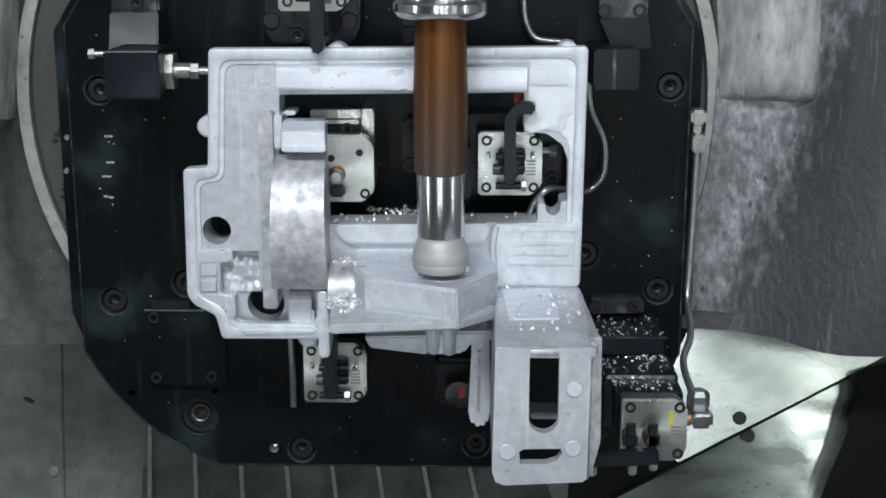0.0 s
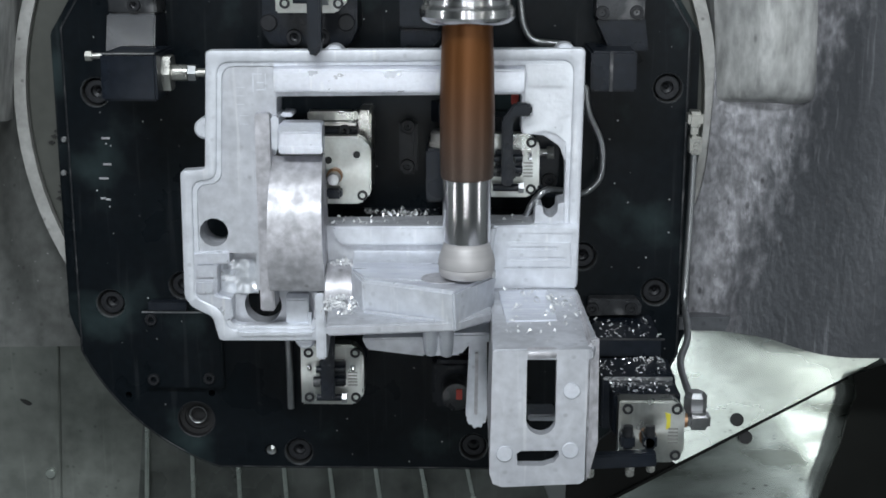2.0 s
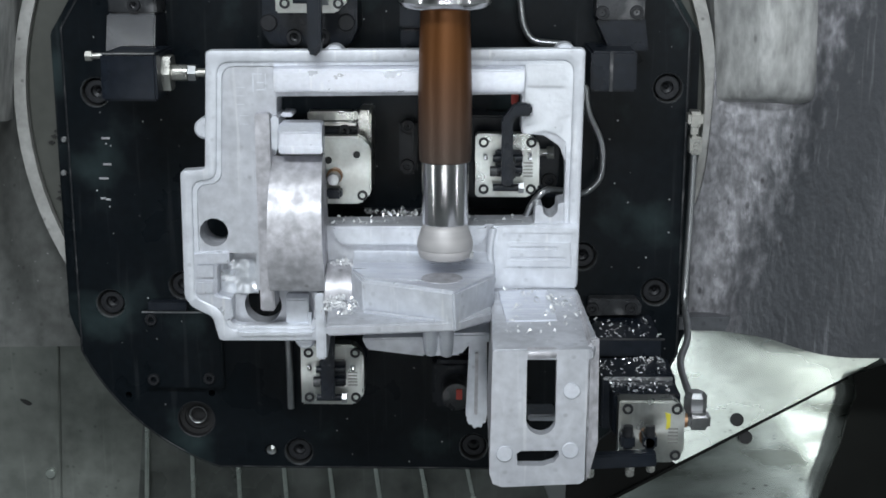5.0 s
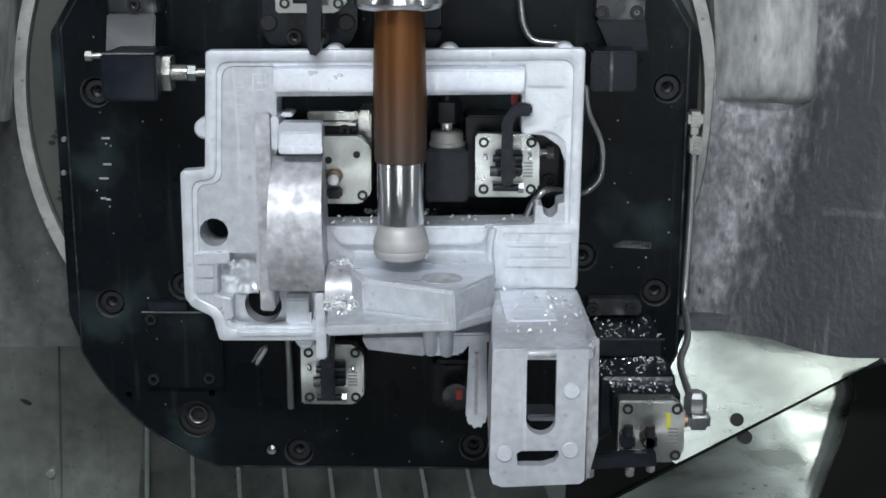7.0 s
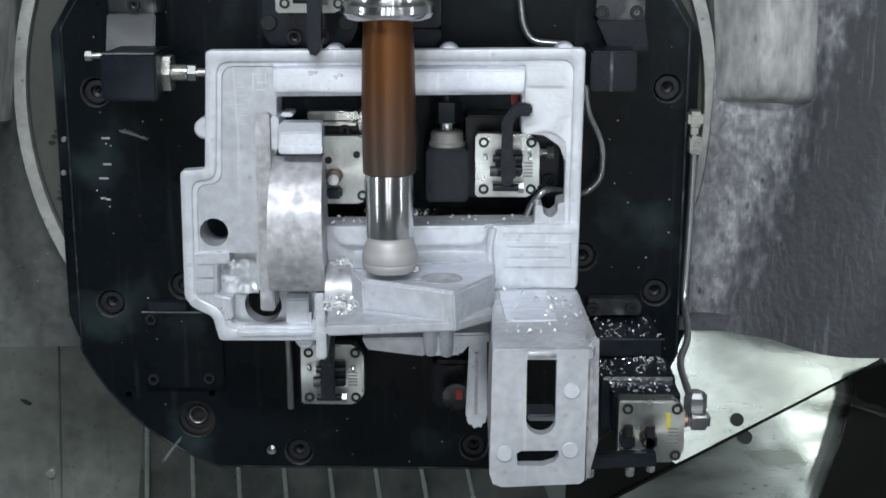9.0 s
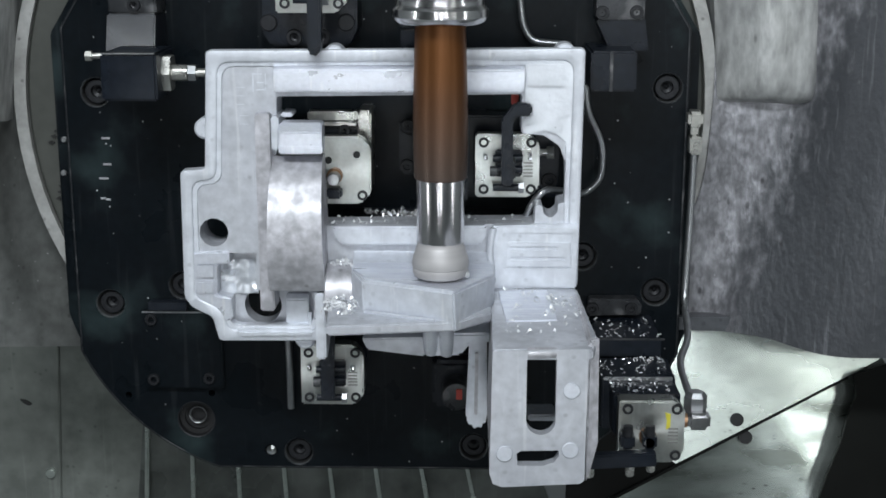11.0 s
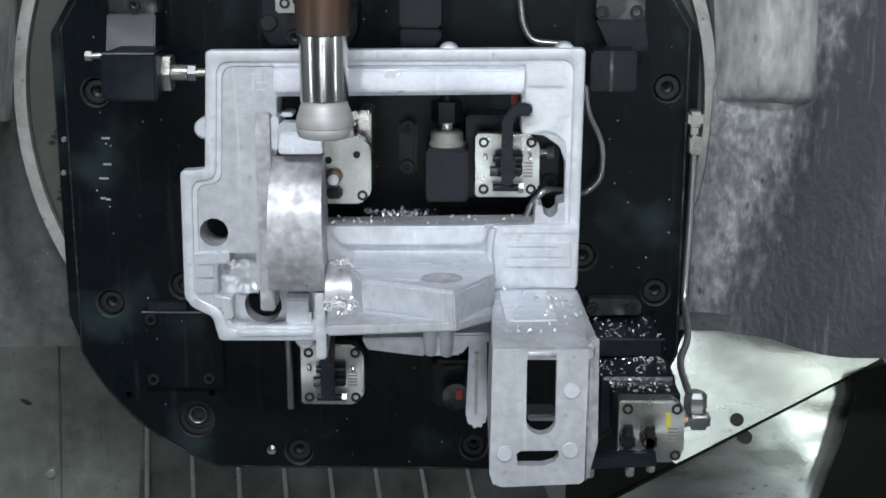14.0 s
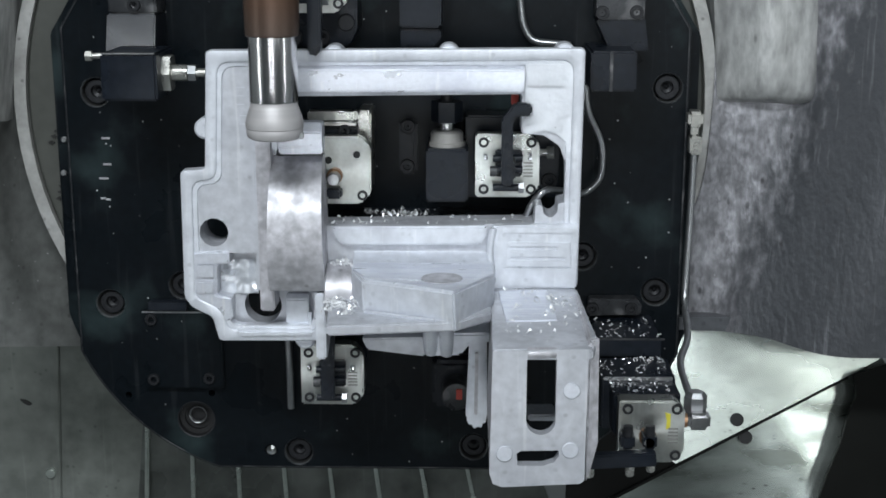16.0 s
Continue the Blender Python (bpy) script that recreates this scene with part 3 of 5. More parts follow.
for px, pz in [(0.0983, 0.9741), (0.0741, 0.9732), (0.1107, 0.9771)]:
    bm = bmesh.new()
    lathe(bm, [(0.0028, 0.004), (0.0028, -0.003), (0.002, -0.004)], (px, -0.163, pz), "z", 14)
    part("set_screw", bm, NICKEL, c_rr)
bm = bmesh.new()
prism(bm, [(0.1208, 1.0047), (0.1243, 1.0037), (0.1243, 0.9952), (0.1216, 0.9937), (0.122, 0.9992)], -0.1465, -0.1455)
part("paint_mark", bm, YELLOW, c_rr, "yellow paint mark")

# ---- locating arm with its stop screw ----
arm = thing("locator_bracket", "black steel locator bracket with a stop screw against the casting", "locator")
AX0, AX1 = -0.2328, -0.1995
part("foot", made(box, -0.2377, -0.206, -0.03, -0.0005, 1.2368, 1.2678), BLACK_WORN, arm)
screw(*[(-0.2205, 1.2427)][0], -0.0325, 0.0045, 0.004, parent=arm)
bm = bmesh.new()
a, b = 1.2368, 1.2158
prism(bm, [(-0.03, a), (-0.0005, a), (-0.0005, b - 0.02), (-0.046, b - 0.02), (-0.036, b + 0.002)], -0.239, -0.2067, axis="x", bevel=0.001)
part("web", bm, BLACK, arm)
part("block", made(box, -0.2302, -0.1951, -0.086, -0.034, 1.1865, 1.2165), BLACK, arm)
SZ, SY = 1.2019, -0.062
bm = bmesh.new()
lathe(bm, [(0.0112, -0.1972), (0.0125, -0.1954), (0.0125, -0.1899)], (0, SY, SZ), "x", 6)
part("lock_nut", bm, NICKEL, arm, "bright hexagon lock nut")
bm = bmesh.new()
lathe(bm, [(0.0085, -0.2008), (0.0085, -0.1957)], (0, SY, SZ), "x", 20)
lathe(bm, [(0.0052, -0.1899), (0.0052, -0.1801)], (0, SY, SZ), "x", 20)
lathe(bm, [(0.0028, -0.1754), (0.0028, -0.1688)], (0, SY, SZ), "x", 14)
part("stop_screw", bm, NICKEL, arm)
bm = bmesh.new()
lathe(bm, [(0.0055, -0.1797), (0.0055, -0.1746)], (0, SY, SZ), "x", 6)
part("tip_nut", bm, TUBE, arm)
bm = bmesh.new()
lathe(bm, [(0.0035, -0.2487), (0.0035, -0.2447)], (0, -0.05, 1.2114), "x", 6)
lathe(bm, [(0.002, -0.2447), (0.002, -0.2377)], (0, -0.05, 1.2114), "x", 10)
part("adjusting_bolt", bm, NICKEL, arm)
part("worn_edge", made(box, -0.2302 + 0.0005, -0.1951 - 0.0005, -0.0864, -0.0852, 1.2165 - 0.0007, 1.2165 + 0.0003, 0.0002), TUBE, arm, "bright worn edge")

# second locating block on the other side
stop = thing("stop_block", "black steel stop block beside the casting", "locator")
part("block", made(box, 0.0779, 0.1071, -0.06, -0.0005, 1.19, 1.2159), BLACK, stop)
part("joint_strip", made(box, 0.0897, 0.0919, -0.0615, -0.0595, 1.1904, 1.2159, 0.0003), BLACK_WORN, stop)
bm = bmesh.new()
prism(bm, [(0.0835, 1.2329), (0.1157, 1.2351), (0.1187, 1.2126), (0.0934, 1.2125)], -0.025, -0.0005, bevel=0.001)
part("web", bm, BLACK, stop)
part("foot", made(box, 0.0835, 0.1152, -0.027, -0.0005, 1.2334, 1.2607), BLACK_WORN, stop)
for u, v in [(0.0872, 1.2378), (0.1098, 1.2382)]:
    screw(u, v, -0.029, 0.0045, 0.004, parent=stop)

rest = thing("rest_block", "black steel rest block above the casting", "rest block")
part("block", made(box, -0.0451, -0.0181, -0.045, -0.0005, 1.2291, 1.2685), BLACK, rest)
part("lower_block", made(prism, [(-0.0447, 1.228), (-0.0182, 1.228), (-0.0182, 1.2215), (-0.023, 1.2163), (-0.0447, 1.2163)], -0.04, -0.0005, bevel=0.001), BLACK, rest)

# strap and the jack behind the window
strap = thing("strap_bar", "black steel bar held by two socket screws", "strap")
part("body", made(box, -0.048, -0.0352, -0.009, 0, 1.1256, 1.1641, 0.003), BLACK, strap)
for u, v in [(-0.0417, 1.1596), (-0.0422, 1.1321)]:
    screw(u, v, -0.0115, 0.0048, 0.005, parent=strap)
jack = thing("support_jack", "black block with a steel support jack and bolt", "support jack")
JX, JY = -0.0144, -0.045
part("block", made(box, -0.0278, -0.0005, -0.06, -0.0005, 1.1174, 1.1526), BLACK, jack)
jz = 1.1509
bm = bmesh.new()
lathe(bm, [(0.0118, jz), (0.0118, jz + 0.004), (0.0108, jz + 0.0045), (0.0108, jz + 0.0105), (0.009, jz + 0.012)], (JX, JY, 0), "z", 28)
part("collar", bm, COLLAR, jack, "bright knurled collar")
bm = bmesh.new()
lathe(bm, [(0.005, jz + 0.0122), (0.005, jz + 0.0175)], (JX, JY, 0), "z", 16)
part("spindle", bm, STEEL, jack)
bm = bmesh.new()
lathe(bm, [(0.0098, jz + 0.0175), (0.0103, jz + 0.0185), (0.0103, jz + 0.031)], (JX, JY, 0), "z", 6)
part("bolt_head", bm, BLACK, jack)
bm = bmesh.new()
lathe(bm, [(0.004, jz + 0.031), (0.004, jz + 0.044)], (JX, JY, 0), "z", 14)
part("pin", bm, SCREW, jack)
back = thing("valve_block", "black valve block with small bolts behind the lever clamp", "valve block")
part("body", made(box, -0.0021, 0.0606, -0.034, -0.0005, 1.1153, 1.1708), BLACK, back)
for u, v in [(0.0541, 1.127), (0.0628, 1.1278)][:1]:
    screw(u, v, -0.0365, 0.0052, 0.005, parent=back)
bm = bmesh.new()
lathe(bm, [(0.0042, 0.0516), (0.0042, 0.0561)], (0, -0.045, 1.1481), "x", 6)
lathe(bm, [(0.0022, 0.043), (0.0022, 0.0516)], (0, -0.045, 1.1481), "x", 10)
part("side_bolt", bm, NICKEL, back)
part("red_tag", made(box, 0.0279, 0.0327, -0.041, -0.0345, 1.1787, 1.1854, 0.0005), RED, back, "small red marking")
gauge = thing("pressure_unit", "black round valve with a red mark under the casting", "valve")
part("base", made(box, -0.0251, 0.0041, -0.02, 0, 0.9596, 0.9943, 0.003), BLACK, gauge)
bm = bmesh.new()
lathe(bm, [(0.0105, 0.0), (0.0105, -0.018), (0.0095, -0.02), (0.006, -0.0205)], (-0.0078, -0.02, 0.975), "y", 28)
part("dial", bm, BLACK_WORN, gauge)
part("dial_mark", made(box, -0.008, -0.0037, -0.0418, -0.04, 0.9737, 0.9811, 0.0003), RED, gauge, "red mark")

# ---- tubes ----
def tube(label, pts, r, mat=TUBE):
    t = thing("hydraulic_tube", label, "tube", "hydraulic tubes")
    part("bent_tube", made(pipe, pts, r), mat, t)
    return t


tube("bent dull steel hydraulic tube over the plate", [(0.0326, -0.012, 1.26), (0.0353, -0.012, 1.2303), (0.0415, -0.014, 1.2178), (0.0675, -0.02, 1.2161)], 0.0024)
tube("bent dull steel hydraulic tube curving beside the casting", [(0.0771, -0.03, 1.191), (0.079, -0.03, 1.1722), (0.0905, -0.026, 1.1507), (0.0899, -0.024, 1.126), (0.0791, -0.024, 1.1158),
     (0.0644, -0.04, 1.1213), (0.0494, -0.066, 1.1272), (0.0414, -0.066, 1.1189), (0.0359, -0.062, 1.1045)], 0.0022)
tube("straight dull steel tube under the casting", [(-0.1273, -0.014, 1.0125), (-0.1267, -0.014, 0.9873), (-0.1273, -0.01, 0.955)], 0.0026)
t = tube("long bent steel pressure line with bright fittings", [(0.1525, -0.02, 1.1499), (0.152, -0.02, 1.101), (0.1493, -0.024, 1.0398), (0.1482, -0.06, 1.0246), (0.1365, -0.09, 1.0187), (0.1395, -0.13, 1.0056)], 0.0024)
bm = bmesh.new()
box(bm, 0.1487, 0.1567, -0.026, -0.014, 1.1433, 1.1557, 0.0012)
box(bm, 0.1493, 0.1543, -0.024, -0.015, 1.1557, 1.1626, 0.0012)
box(bm, 0.1468, 0.157, -0.027, -0.012, 1.1622, 1.1725, 0.002)
part("elbow_fitting", bm, NICKEL, t, "bright elbow fitting")
bm = bmesh.new()
lathe(bm, [(0.0062, 0.0), (0.0072, 0.002), (0.0072, 0.010), (0.005, 0.013)], (0.1411, -0.134, 1.0011), "z", 6)
part("union_nut", bm, TUBE, t)
bm = bmesh.new()
box(bm, 0.1351, 0.149, -0.147, -0.132, 0.9926, 1.0037, 0.0025)
part("banjo_fitting", bm, STEEL, t, "bright banjo fitting")
bm = bmesh.new()
lathe(bm, [(0.0045, 0.1309), (0.0045, 0.1354)], (0, -0.14, 0.9974), "x", 16)
part("copper_ring", bm, BRASS, t, "copper sealing ring")

# ---- the aluminium casting ----
casting = thing("aluminium_casting", "raw grey aluminium gearbox casting clamped on the fixture, partly milled", "casting")
OUTER = [(-0.1632, 1.2187), (0.0717, 1.2205), (0.0701, 1.0686), (0.0144, 1.0668), (0.0146, 1.0429), (-0.0928, 1.0358), (-0.094, 1.0311), (-0.1618, 1.0307), (-0.1656, 1.0468), (-0.1786, 1.0532), (-0.1834, 1.0597), (-0.1824, 1.1431), (-0.1666, 1.1442)]
WINDOW = [(-0.1204, 1.19), (0.0331, 1.1918), (0.0328, 1.1669), (0.047, 1.1662), (0.0571, 1.1591), (0.0616, 1.1468), (0.0625, 1.1232), (0.0567, 1.1224), (0.0565, 1.1161), (0.0523, 1.1128), (0.0475, 1.1157), (0.0471, 1.1213), (0.0424, 1.1212), (0.0422, 1.1094), (-0.1228, 1.1065)]
BORE_A = circle(*[(-0.163, 1.1026)][0], 0.0092, 28)
BORE_B = circle(-0.1347, 1.0509, 0.0122, 28)
POCKET = [(-0.1533, 1.0892), (-0.1361, 1.0893), (-0.1369, 1.0643), (-0.0998, 1.0645), (-0.1004, 1.0369), (-0.1538, 1.0366), (-0.1529, 1.0593), (-0.1624, 1.0611), (-0.1616, 1.082), (-0.1536, 1.082)]
WINDOW = rounded(WINDOW, 0.002, 4)
part("frame", made(prism, rounded(inset(OUTER, 0.0042), 0.004), -0.0745, -0.060, [WINDOW, BORE_A, BORE_B]), CAST_GREY, casting)
part("front_web", made(prism, rounded(inset(OUTER, 0.0022), 0.004), -0.0865, -0.0748, [WINDOW, BORE_A, POCKET]), CAST_GREY, casting)
bm = bmesh.new()
moulding(bm, [(rounded(inset(OUTER, w), r), y) for w, r, y in ((0, 0.003, -0.080), (0, 0.003, -0.0888), (0.0005, 0.003, -0.0895), (0.0012, 0.003, -0.0897),
                                                             (0.0062, 0.008, -0.0897), (0.0070, 0.008, -0.0892), (0.0073, 0.008, -0.0880), (0.0098, 0.008, -0.0877), (0.0102, 0.008, -0.0867), (0.0102, 0.008, -0.080))])
part("rim", bm, CAST, casting, "smooth raised rim of the casting")
# upper beam: a step and a sloping face
bm = bmesh.new()
z0, z1 = 1.1924, 1.2092
prism(bm, [(-0.0842, z0), (-0.094, z0 + 0.0015), (-0.0945, z0 + 0.0055), (-0.093, z1 - 0.002), (-0.090, z1), (-0.0842, z1)], -0.121, 0.0341, axis="x", bevel=0.0008)
part("beam", bm, MILLED, casting)
# corner web with pads
bm = bmesh.new()
prism(bm, [(0.0351, 1.2131), (0.0667, 1.2132), (0.0667, 1.1550), (0.0617, 1.1557), (0.0602, 1.1622), (0.0548, 1.1671), (0.0466, 1.1689), (0.0382, 1.1664), (0.0343, 1.1678), (0.0332, 1.1728), (0.0353, 1.1770), (0.0402, 1.1785), (0.0400, 1.1855), (0.0351, 1.1866)], -0.0884, -0.0842, bevel=0.0006)
corner_web_part = part("corner_web", bm, CRUMPLED, casting, "crumpled corner web")
bm = bmesh.new()
prism(bm, [(0.0361, 1.2116), (0.0583, 1.2116), (0.0586, 1.1970), (0.0363, 1.1973)], -0.0912, -0.0895, bevel=0.0007)
part("corner_pad", bm, CRUMPLED, corner_web_part)
# bosses round the edge
for u, v in [(-0.1668, 1.1690), (-0.0845, 1.2150), (-0.0128, 1.2158), (0.0596, 1.2163), (-0.1066, 1.0302)]:
    bm = made(disc, (u, v), 0.0068, -0.0835, -0.066, n=24, bevel=0.0012)
    part("edge_boss", bm, CAST, casting)
# lettering pad in the upper left, raised
bm = bmesh.new()
for px, pz, w, h in ((*[(-0.1347, 1.1987)][0], 0.0016, 0.0125), (*[(-0.1317, 1.204)][0], 0.0060, 0.0016), (*[(-0.1304, 1.1987)][0], 0.0050, 0.0016), (*[(-0.1299, 1.1942)][0], 0.0060, 0.0016), (*[(-0.1269, 1.1991)][0], 0.0014, 0.0110)):
    box(bm, px - w / 2, px + w / 2, -0.0868, -0.0842, pz - h / 2, pz + h / 2, 0.0004)
for k, (px, pz) in enumerate([(-0.1429, 1.1973), (-0.1431, 1.192), (-0.1432, 1.1867), (-0.141, 1.1796), (-0.1412, 1.1742)]):
    box(bm, px - 0.003, px + 0.003, -0.0866, -0.0842, pz - 0.0022, pz - 0.0012, 0.0003)
part("cast_mark", bm, CAST, casting, "illegible raised casting mark")
# left wall pads
bm = bmesh.new()
prism(bm, [(-0.1784, 1.0898), (-0.1537, 1.0907), (-0.154, 1.0824), (-0.162, 1.0816), (-0.1628, 1.0613), (-0.1534, 1.0598), (-0.1524, 1.0454), (-0.1569, 1.0438), (-0.1627, 1.0468), (-0.1756, 1.0536), (-0.1812, 1.0604)], -0.089, -0.0842, bevel=0.001)
prism(bm, [(-0.174, 1.0821), (-0.1631, 1.0825), (-0.1634, 1.0732), (-0.1744, 1.0727)], -0.0905, -0.0892, bevel=0.0008)
prism(bm, [(-0.1745, 1.0708), (-0.1635, 1.0713), (-0.1639, 1.0626), (-0.1748, 1.0622)], -0.0905, -0.0892, bevel=0.0008)
part("side_pad", bm, MILLED, casting)
# pocket floor lump, half round and fin
bm = bmesh.new()
g = []
for i in range(23):
    row = []
    for k in range(19):
        x, z = -0.1617 + (-0.1369 - -0.1617) * i / 22, 1.0595 + (1.0824 - 1.0595) * k / 18
        row.append(bm.verts.new((x, -0.0765 - 0.0022 * noise.noise((x * 190, 3.0, z * 190)) - 0.0005 * noise.noise((x * 520, 9.0, z * 520)), z)))
    g.append(row)
for i in range(22):
    for k in range(18):
        bm.faces.new((g[i][k], g[i + 1][k], g[i + 1][k + 1], g[i][k + 1]))
bmesh.ops.recalc_face_normals(bm, faces=bm.faces[:])
part("pocket_lump", bm, CRUMPLED, casting, "bright crumpled pocket floor")
bm = bmesh.new()
prism(bm, [(-0.0748, 1.0377), (-0.0800, 1.0381), (-0.0830, 1.0417), (-0.0838, 1.0489), (-0.0826, 1.0570), (-0.0800, 1.0600), (-0.0748, 1.0600)], -0.1187, -0.1037, axis="x", bevel=0.0008)
part("half_round", bm, CAST, casting)
part("end_bead", made(pipe, [(-0.1027, -0.0845, 1.0494), (-0.1028, -0.0845, 1.0436), (-0.1029, -0.0845, 1.0378)], 0.0013), CAST, casting, "bright bead at the pocket's end")
bm = bmesh.new()
prism(bm, [(-0.106, 1.0681), (-0.075, 1.0615), (-0.075, 1.0295), (-0.1, 1.0221), (-0.106, 1.0241)], -0.0969, -0.0904, axis="x", bevel=0.0012)
part("fin", bm, CAST, casting)
bm = bmesh.new()
prism(bm, [(-0.1523, 1.0391), (-0.0995, 1.0394), (-0.0996, 1.0341), (-0.1478, 1.033)], -0.092, -0.0842, bevel=0.002)
part("pocket_lip", bm, CAST, casting)

# the drum
DZ, DY, DR = 1.1017, -0.0561, 0.0602
bm = bmesh.new()
sides = []
for ends in ((-0.1253, -0.1238), (-0.0896, -0.0920)):
    side = []
    for i in range(41):
        a = radians(-32 + 90 * i / 40)
        side.append((ends[0] + (ends[1] - ends[0]) * i / 40, DY - DR * math.cos(a), DZ + DR * math.sin(a)))
    side += [(ends[1], -0.075, side[-1][2]), (ends[0], -0.075, side[0][2])]
    sides.append(side)
hull(bm, *sides)
drum_part = part("drum", bm, CAST_ROUGH, casting, "round cast drum with a stained skin")
bm = bmesh.new()
prism(bm, [(-0.099, 1.158), (-0.099, 1.1695), (-0.094, 1.1745), (-0.080, 1.1745), (-0.080, 1.158)], -0.1182, -0.0912, axis="x", bevel=0.001)
part("drum_block", bm, MILLED, drum_part, "milled block on the drum")
bm = bmesh.new()
box(bm, -0.1180, -0.0908, -0.1010, -0.085, 1.1558, 1.1608, 0.001)
part("drum_ledge", bm, MILLED, drum_part, "bright milled ledge")
bm = bmesh.new()
box(bm, -0.1234, -0.1184, -0.095, -0.062, 1.1571, 1.1785, 0.001)
box(bm, -0.1186, -0.1112, -0.082, -0.062, 1.1763, 1.1791, 0.0008)
part("drum_step", bm, CAST, casting)
bm = bmesh.new()
box(bm, -0.1329, -0.1237, -0.098, -0.0755, 1.0535, 1.1806, 0.001)
part("drum_rib", bm, CAST_ROUGH, casting)
bm = bmesh.new()
lathe(bm, [(0.0195, -0.0899), (0.020, -0.0892), (0.020, -0.0719), (0.018, -0.0698)], (0, -0.096, 1.0649), "x", 40)
part("small_drum", bm, CAST_ROUGH, casting)

# the shelf with the milled pad
PADZ = 1.0855
bm = bmesh.new()
upper = [(-0.0740, -0.0842, PADZ), (-0.0728, -0.1150, PADZ), (-0.0640, -0.1398, 1.0855), (-0.0084, -0.1665, 1.0855), (0.0164, -0.1263, 1.0855), (0.0160, -0.0842, PADZ)]
lower = [(-0.0740, -0.0842, 1.0645), (-0.0728, -0.1150, 1.0645), (-0.0635, -0.1405, 1.0645), (-0.0074, -0.1622, 1.0600), (0.0157, -0.1243, 1.0600), (0.0158, -0.0842, 1.0600)]
hull(bm, upper, lower, 0.0012)
pad_block_part = part("pad_block", bm, CAST, casting, "wedge block with a milled top")
bm = bmesh.new()
pad = [(0.0164, -0.1263), (-0.0084, -0.1665), (-0.0640, -0.1398)]
pad = [(u + (-0.0030 - u) * 0.035, v + 0.0018) for u, v in pad]
prism(bm, [(-0.0718, -0.1150), (-0.0728, -0.0900), (0.0140, -0.0900), *pad], PADZ - 0.001, PADZ + 0.0007, axis="z", bevel=0.0003)
part("milled_face", bm, MILLED, pad_block_part, "bright milled face")
# the concave sweep from the pad up into the wall
bm = bmesh.new()
sweep = [(-0.0846 - 0.0150 * (1 - math.sin(a)), PADZ + 0.0008 + 0.0085 * (1 - math.cos(a))) for a in (math.pi / 2 * i / 10 for i in range(11))]
prism(bm, sweep + [(-0.0843, PADZ + 0.0093), (-0.0843, PADZ + 0.0002), (-0.0994, PADZ + 0.0002)], -0.0732, 0.0145, axis="x")
part("pad_sweep", bm, CAST, pad_block_part, "concave sweep behind the milled face")
bm = bmesh.new()
disc(bm, [(-0.0159, -0.1365)][0], 0.0125, PADZ, PADZ + 0.0012, axis="z", n=36, bevel=0.0002)
part("cutter_swirl", bm, CAST_ROUGH, pad_block_part, "round swirl left by the cutter")
bm = bmesh.new()
prism(bm, [(-0.0864, 1.1077), (0.0118, 1.1089), (0.0112, 1.1023), (0.0076, 1.0964), (-0.0787, 1.0952), (-0.0844, 1.0996)], -0.0925, -0.0842, bevel=0.0015)
part("shelf_wall", bm, CAST, casting)
bm = bmesh.new()
prism(bm, [(0.0150, 1.1090), (0.0700, 1.1103), (0.0691, 1.0682), (0.0152, 1.0671)], -0.0930, -0.0842, bevel=0.001)
prism(bm, [(0.0197, 1.1087), (0.0685, 1.1081), (0.0683, 1.0697), (0.0161, 1.0698)], -0.0940, -0.0932, [[(0.0226, 1.1050), (0.0657, 1.1048), (0.0655, 1.0816), (0.0224, 1.0817)]])
side_wall_part = part("side_wall", bm, CAST, casting)
bm = bmesh.new()
prism(bm, [(0.0244, 1.0991), (0.0645, 1.0986), (0.0644, 1.0831), (0.0242, 1.0832)], -0.0943, -0.0928, [rounded([(0.0265, 1.0962), (0.0562, 1.0964), (0.0562, 1.0934), (0.0266, 1.0933)], 0.0012, 4), rounded([(0.0266, 1.0896), (0.0613, 1.0894), (0.0614, 1.0868), (0.0267, 1.0870)], 0.0012, 4)])
part("wall_bar", bm, CAST, side_wall_part, "raised pad with two long recesses")
bm = bmesh.new()
pipe(bm, [(0.0158, -0.0935, 1.1078), (0.0134, -0.0935, 1.0945), (0.0157, -0.0935, 1.0723)], 0.0022)
part("corner_bead", bm, CAST, side_wall_part, "rounded bead where two walls meet")
bm = bmesh.new()
q = [Vector((-0.0626, -0.1437, 1.0671)), Vector((-0.0194, -0.1617, 1.0671))]
pipe(bm, [q[0], q[0].lerp(q[1], 0.5), q[1]], 0.0011)
part("pad_fillet", bm, MILLED, casting, "bright fillet line at the foot of the block")
bm = bmesh.new()
prism(bm, [(-0.0908, -0.060), (0.0143, -0.060), (0.0150, -0.1402), (-0.0074, -0.1618), (-0.0830, -0.1723)], 1.0603, 1.0665, axis="z", bevel=0.0012)
part("shelf", bm, CAST_GREY, casting)
bm = bmesh.new()
prism(bm, [(-0.0673, 1.0399), (-0.0272, 1.0409), (-0.0272, 1.0282), (-0.0333, 1.0289), (-0.0638, 1.0325)], -0.112, -0.072, bevel=0.001)
part("under_rib", bm, CAST_GREY, casting)
bm = bmesh.new()
for bx, bz in ((-0.0234, 1.0279), (-0.0135, 1.0272)):
    lathe(bm, [(0.0012, bz), (0.0036, bz + 0.0012), (0.0046, bz + 0.004), (0.0052, bz + 0.010), (0.0052, 1.0600)], (bx, -0.1095, 0), "z", 20)
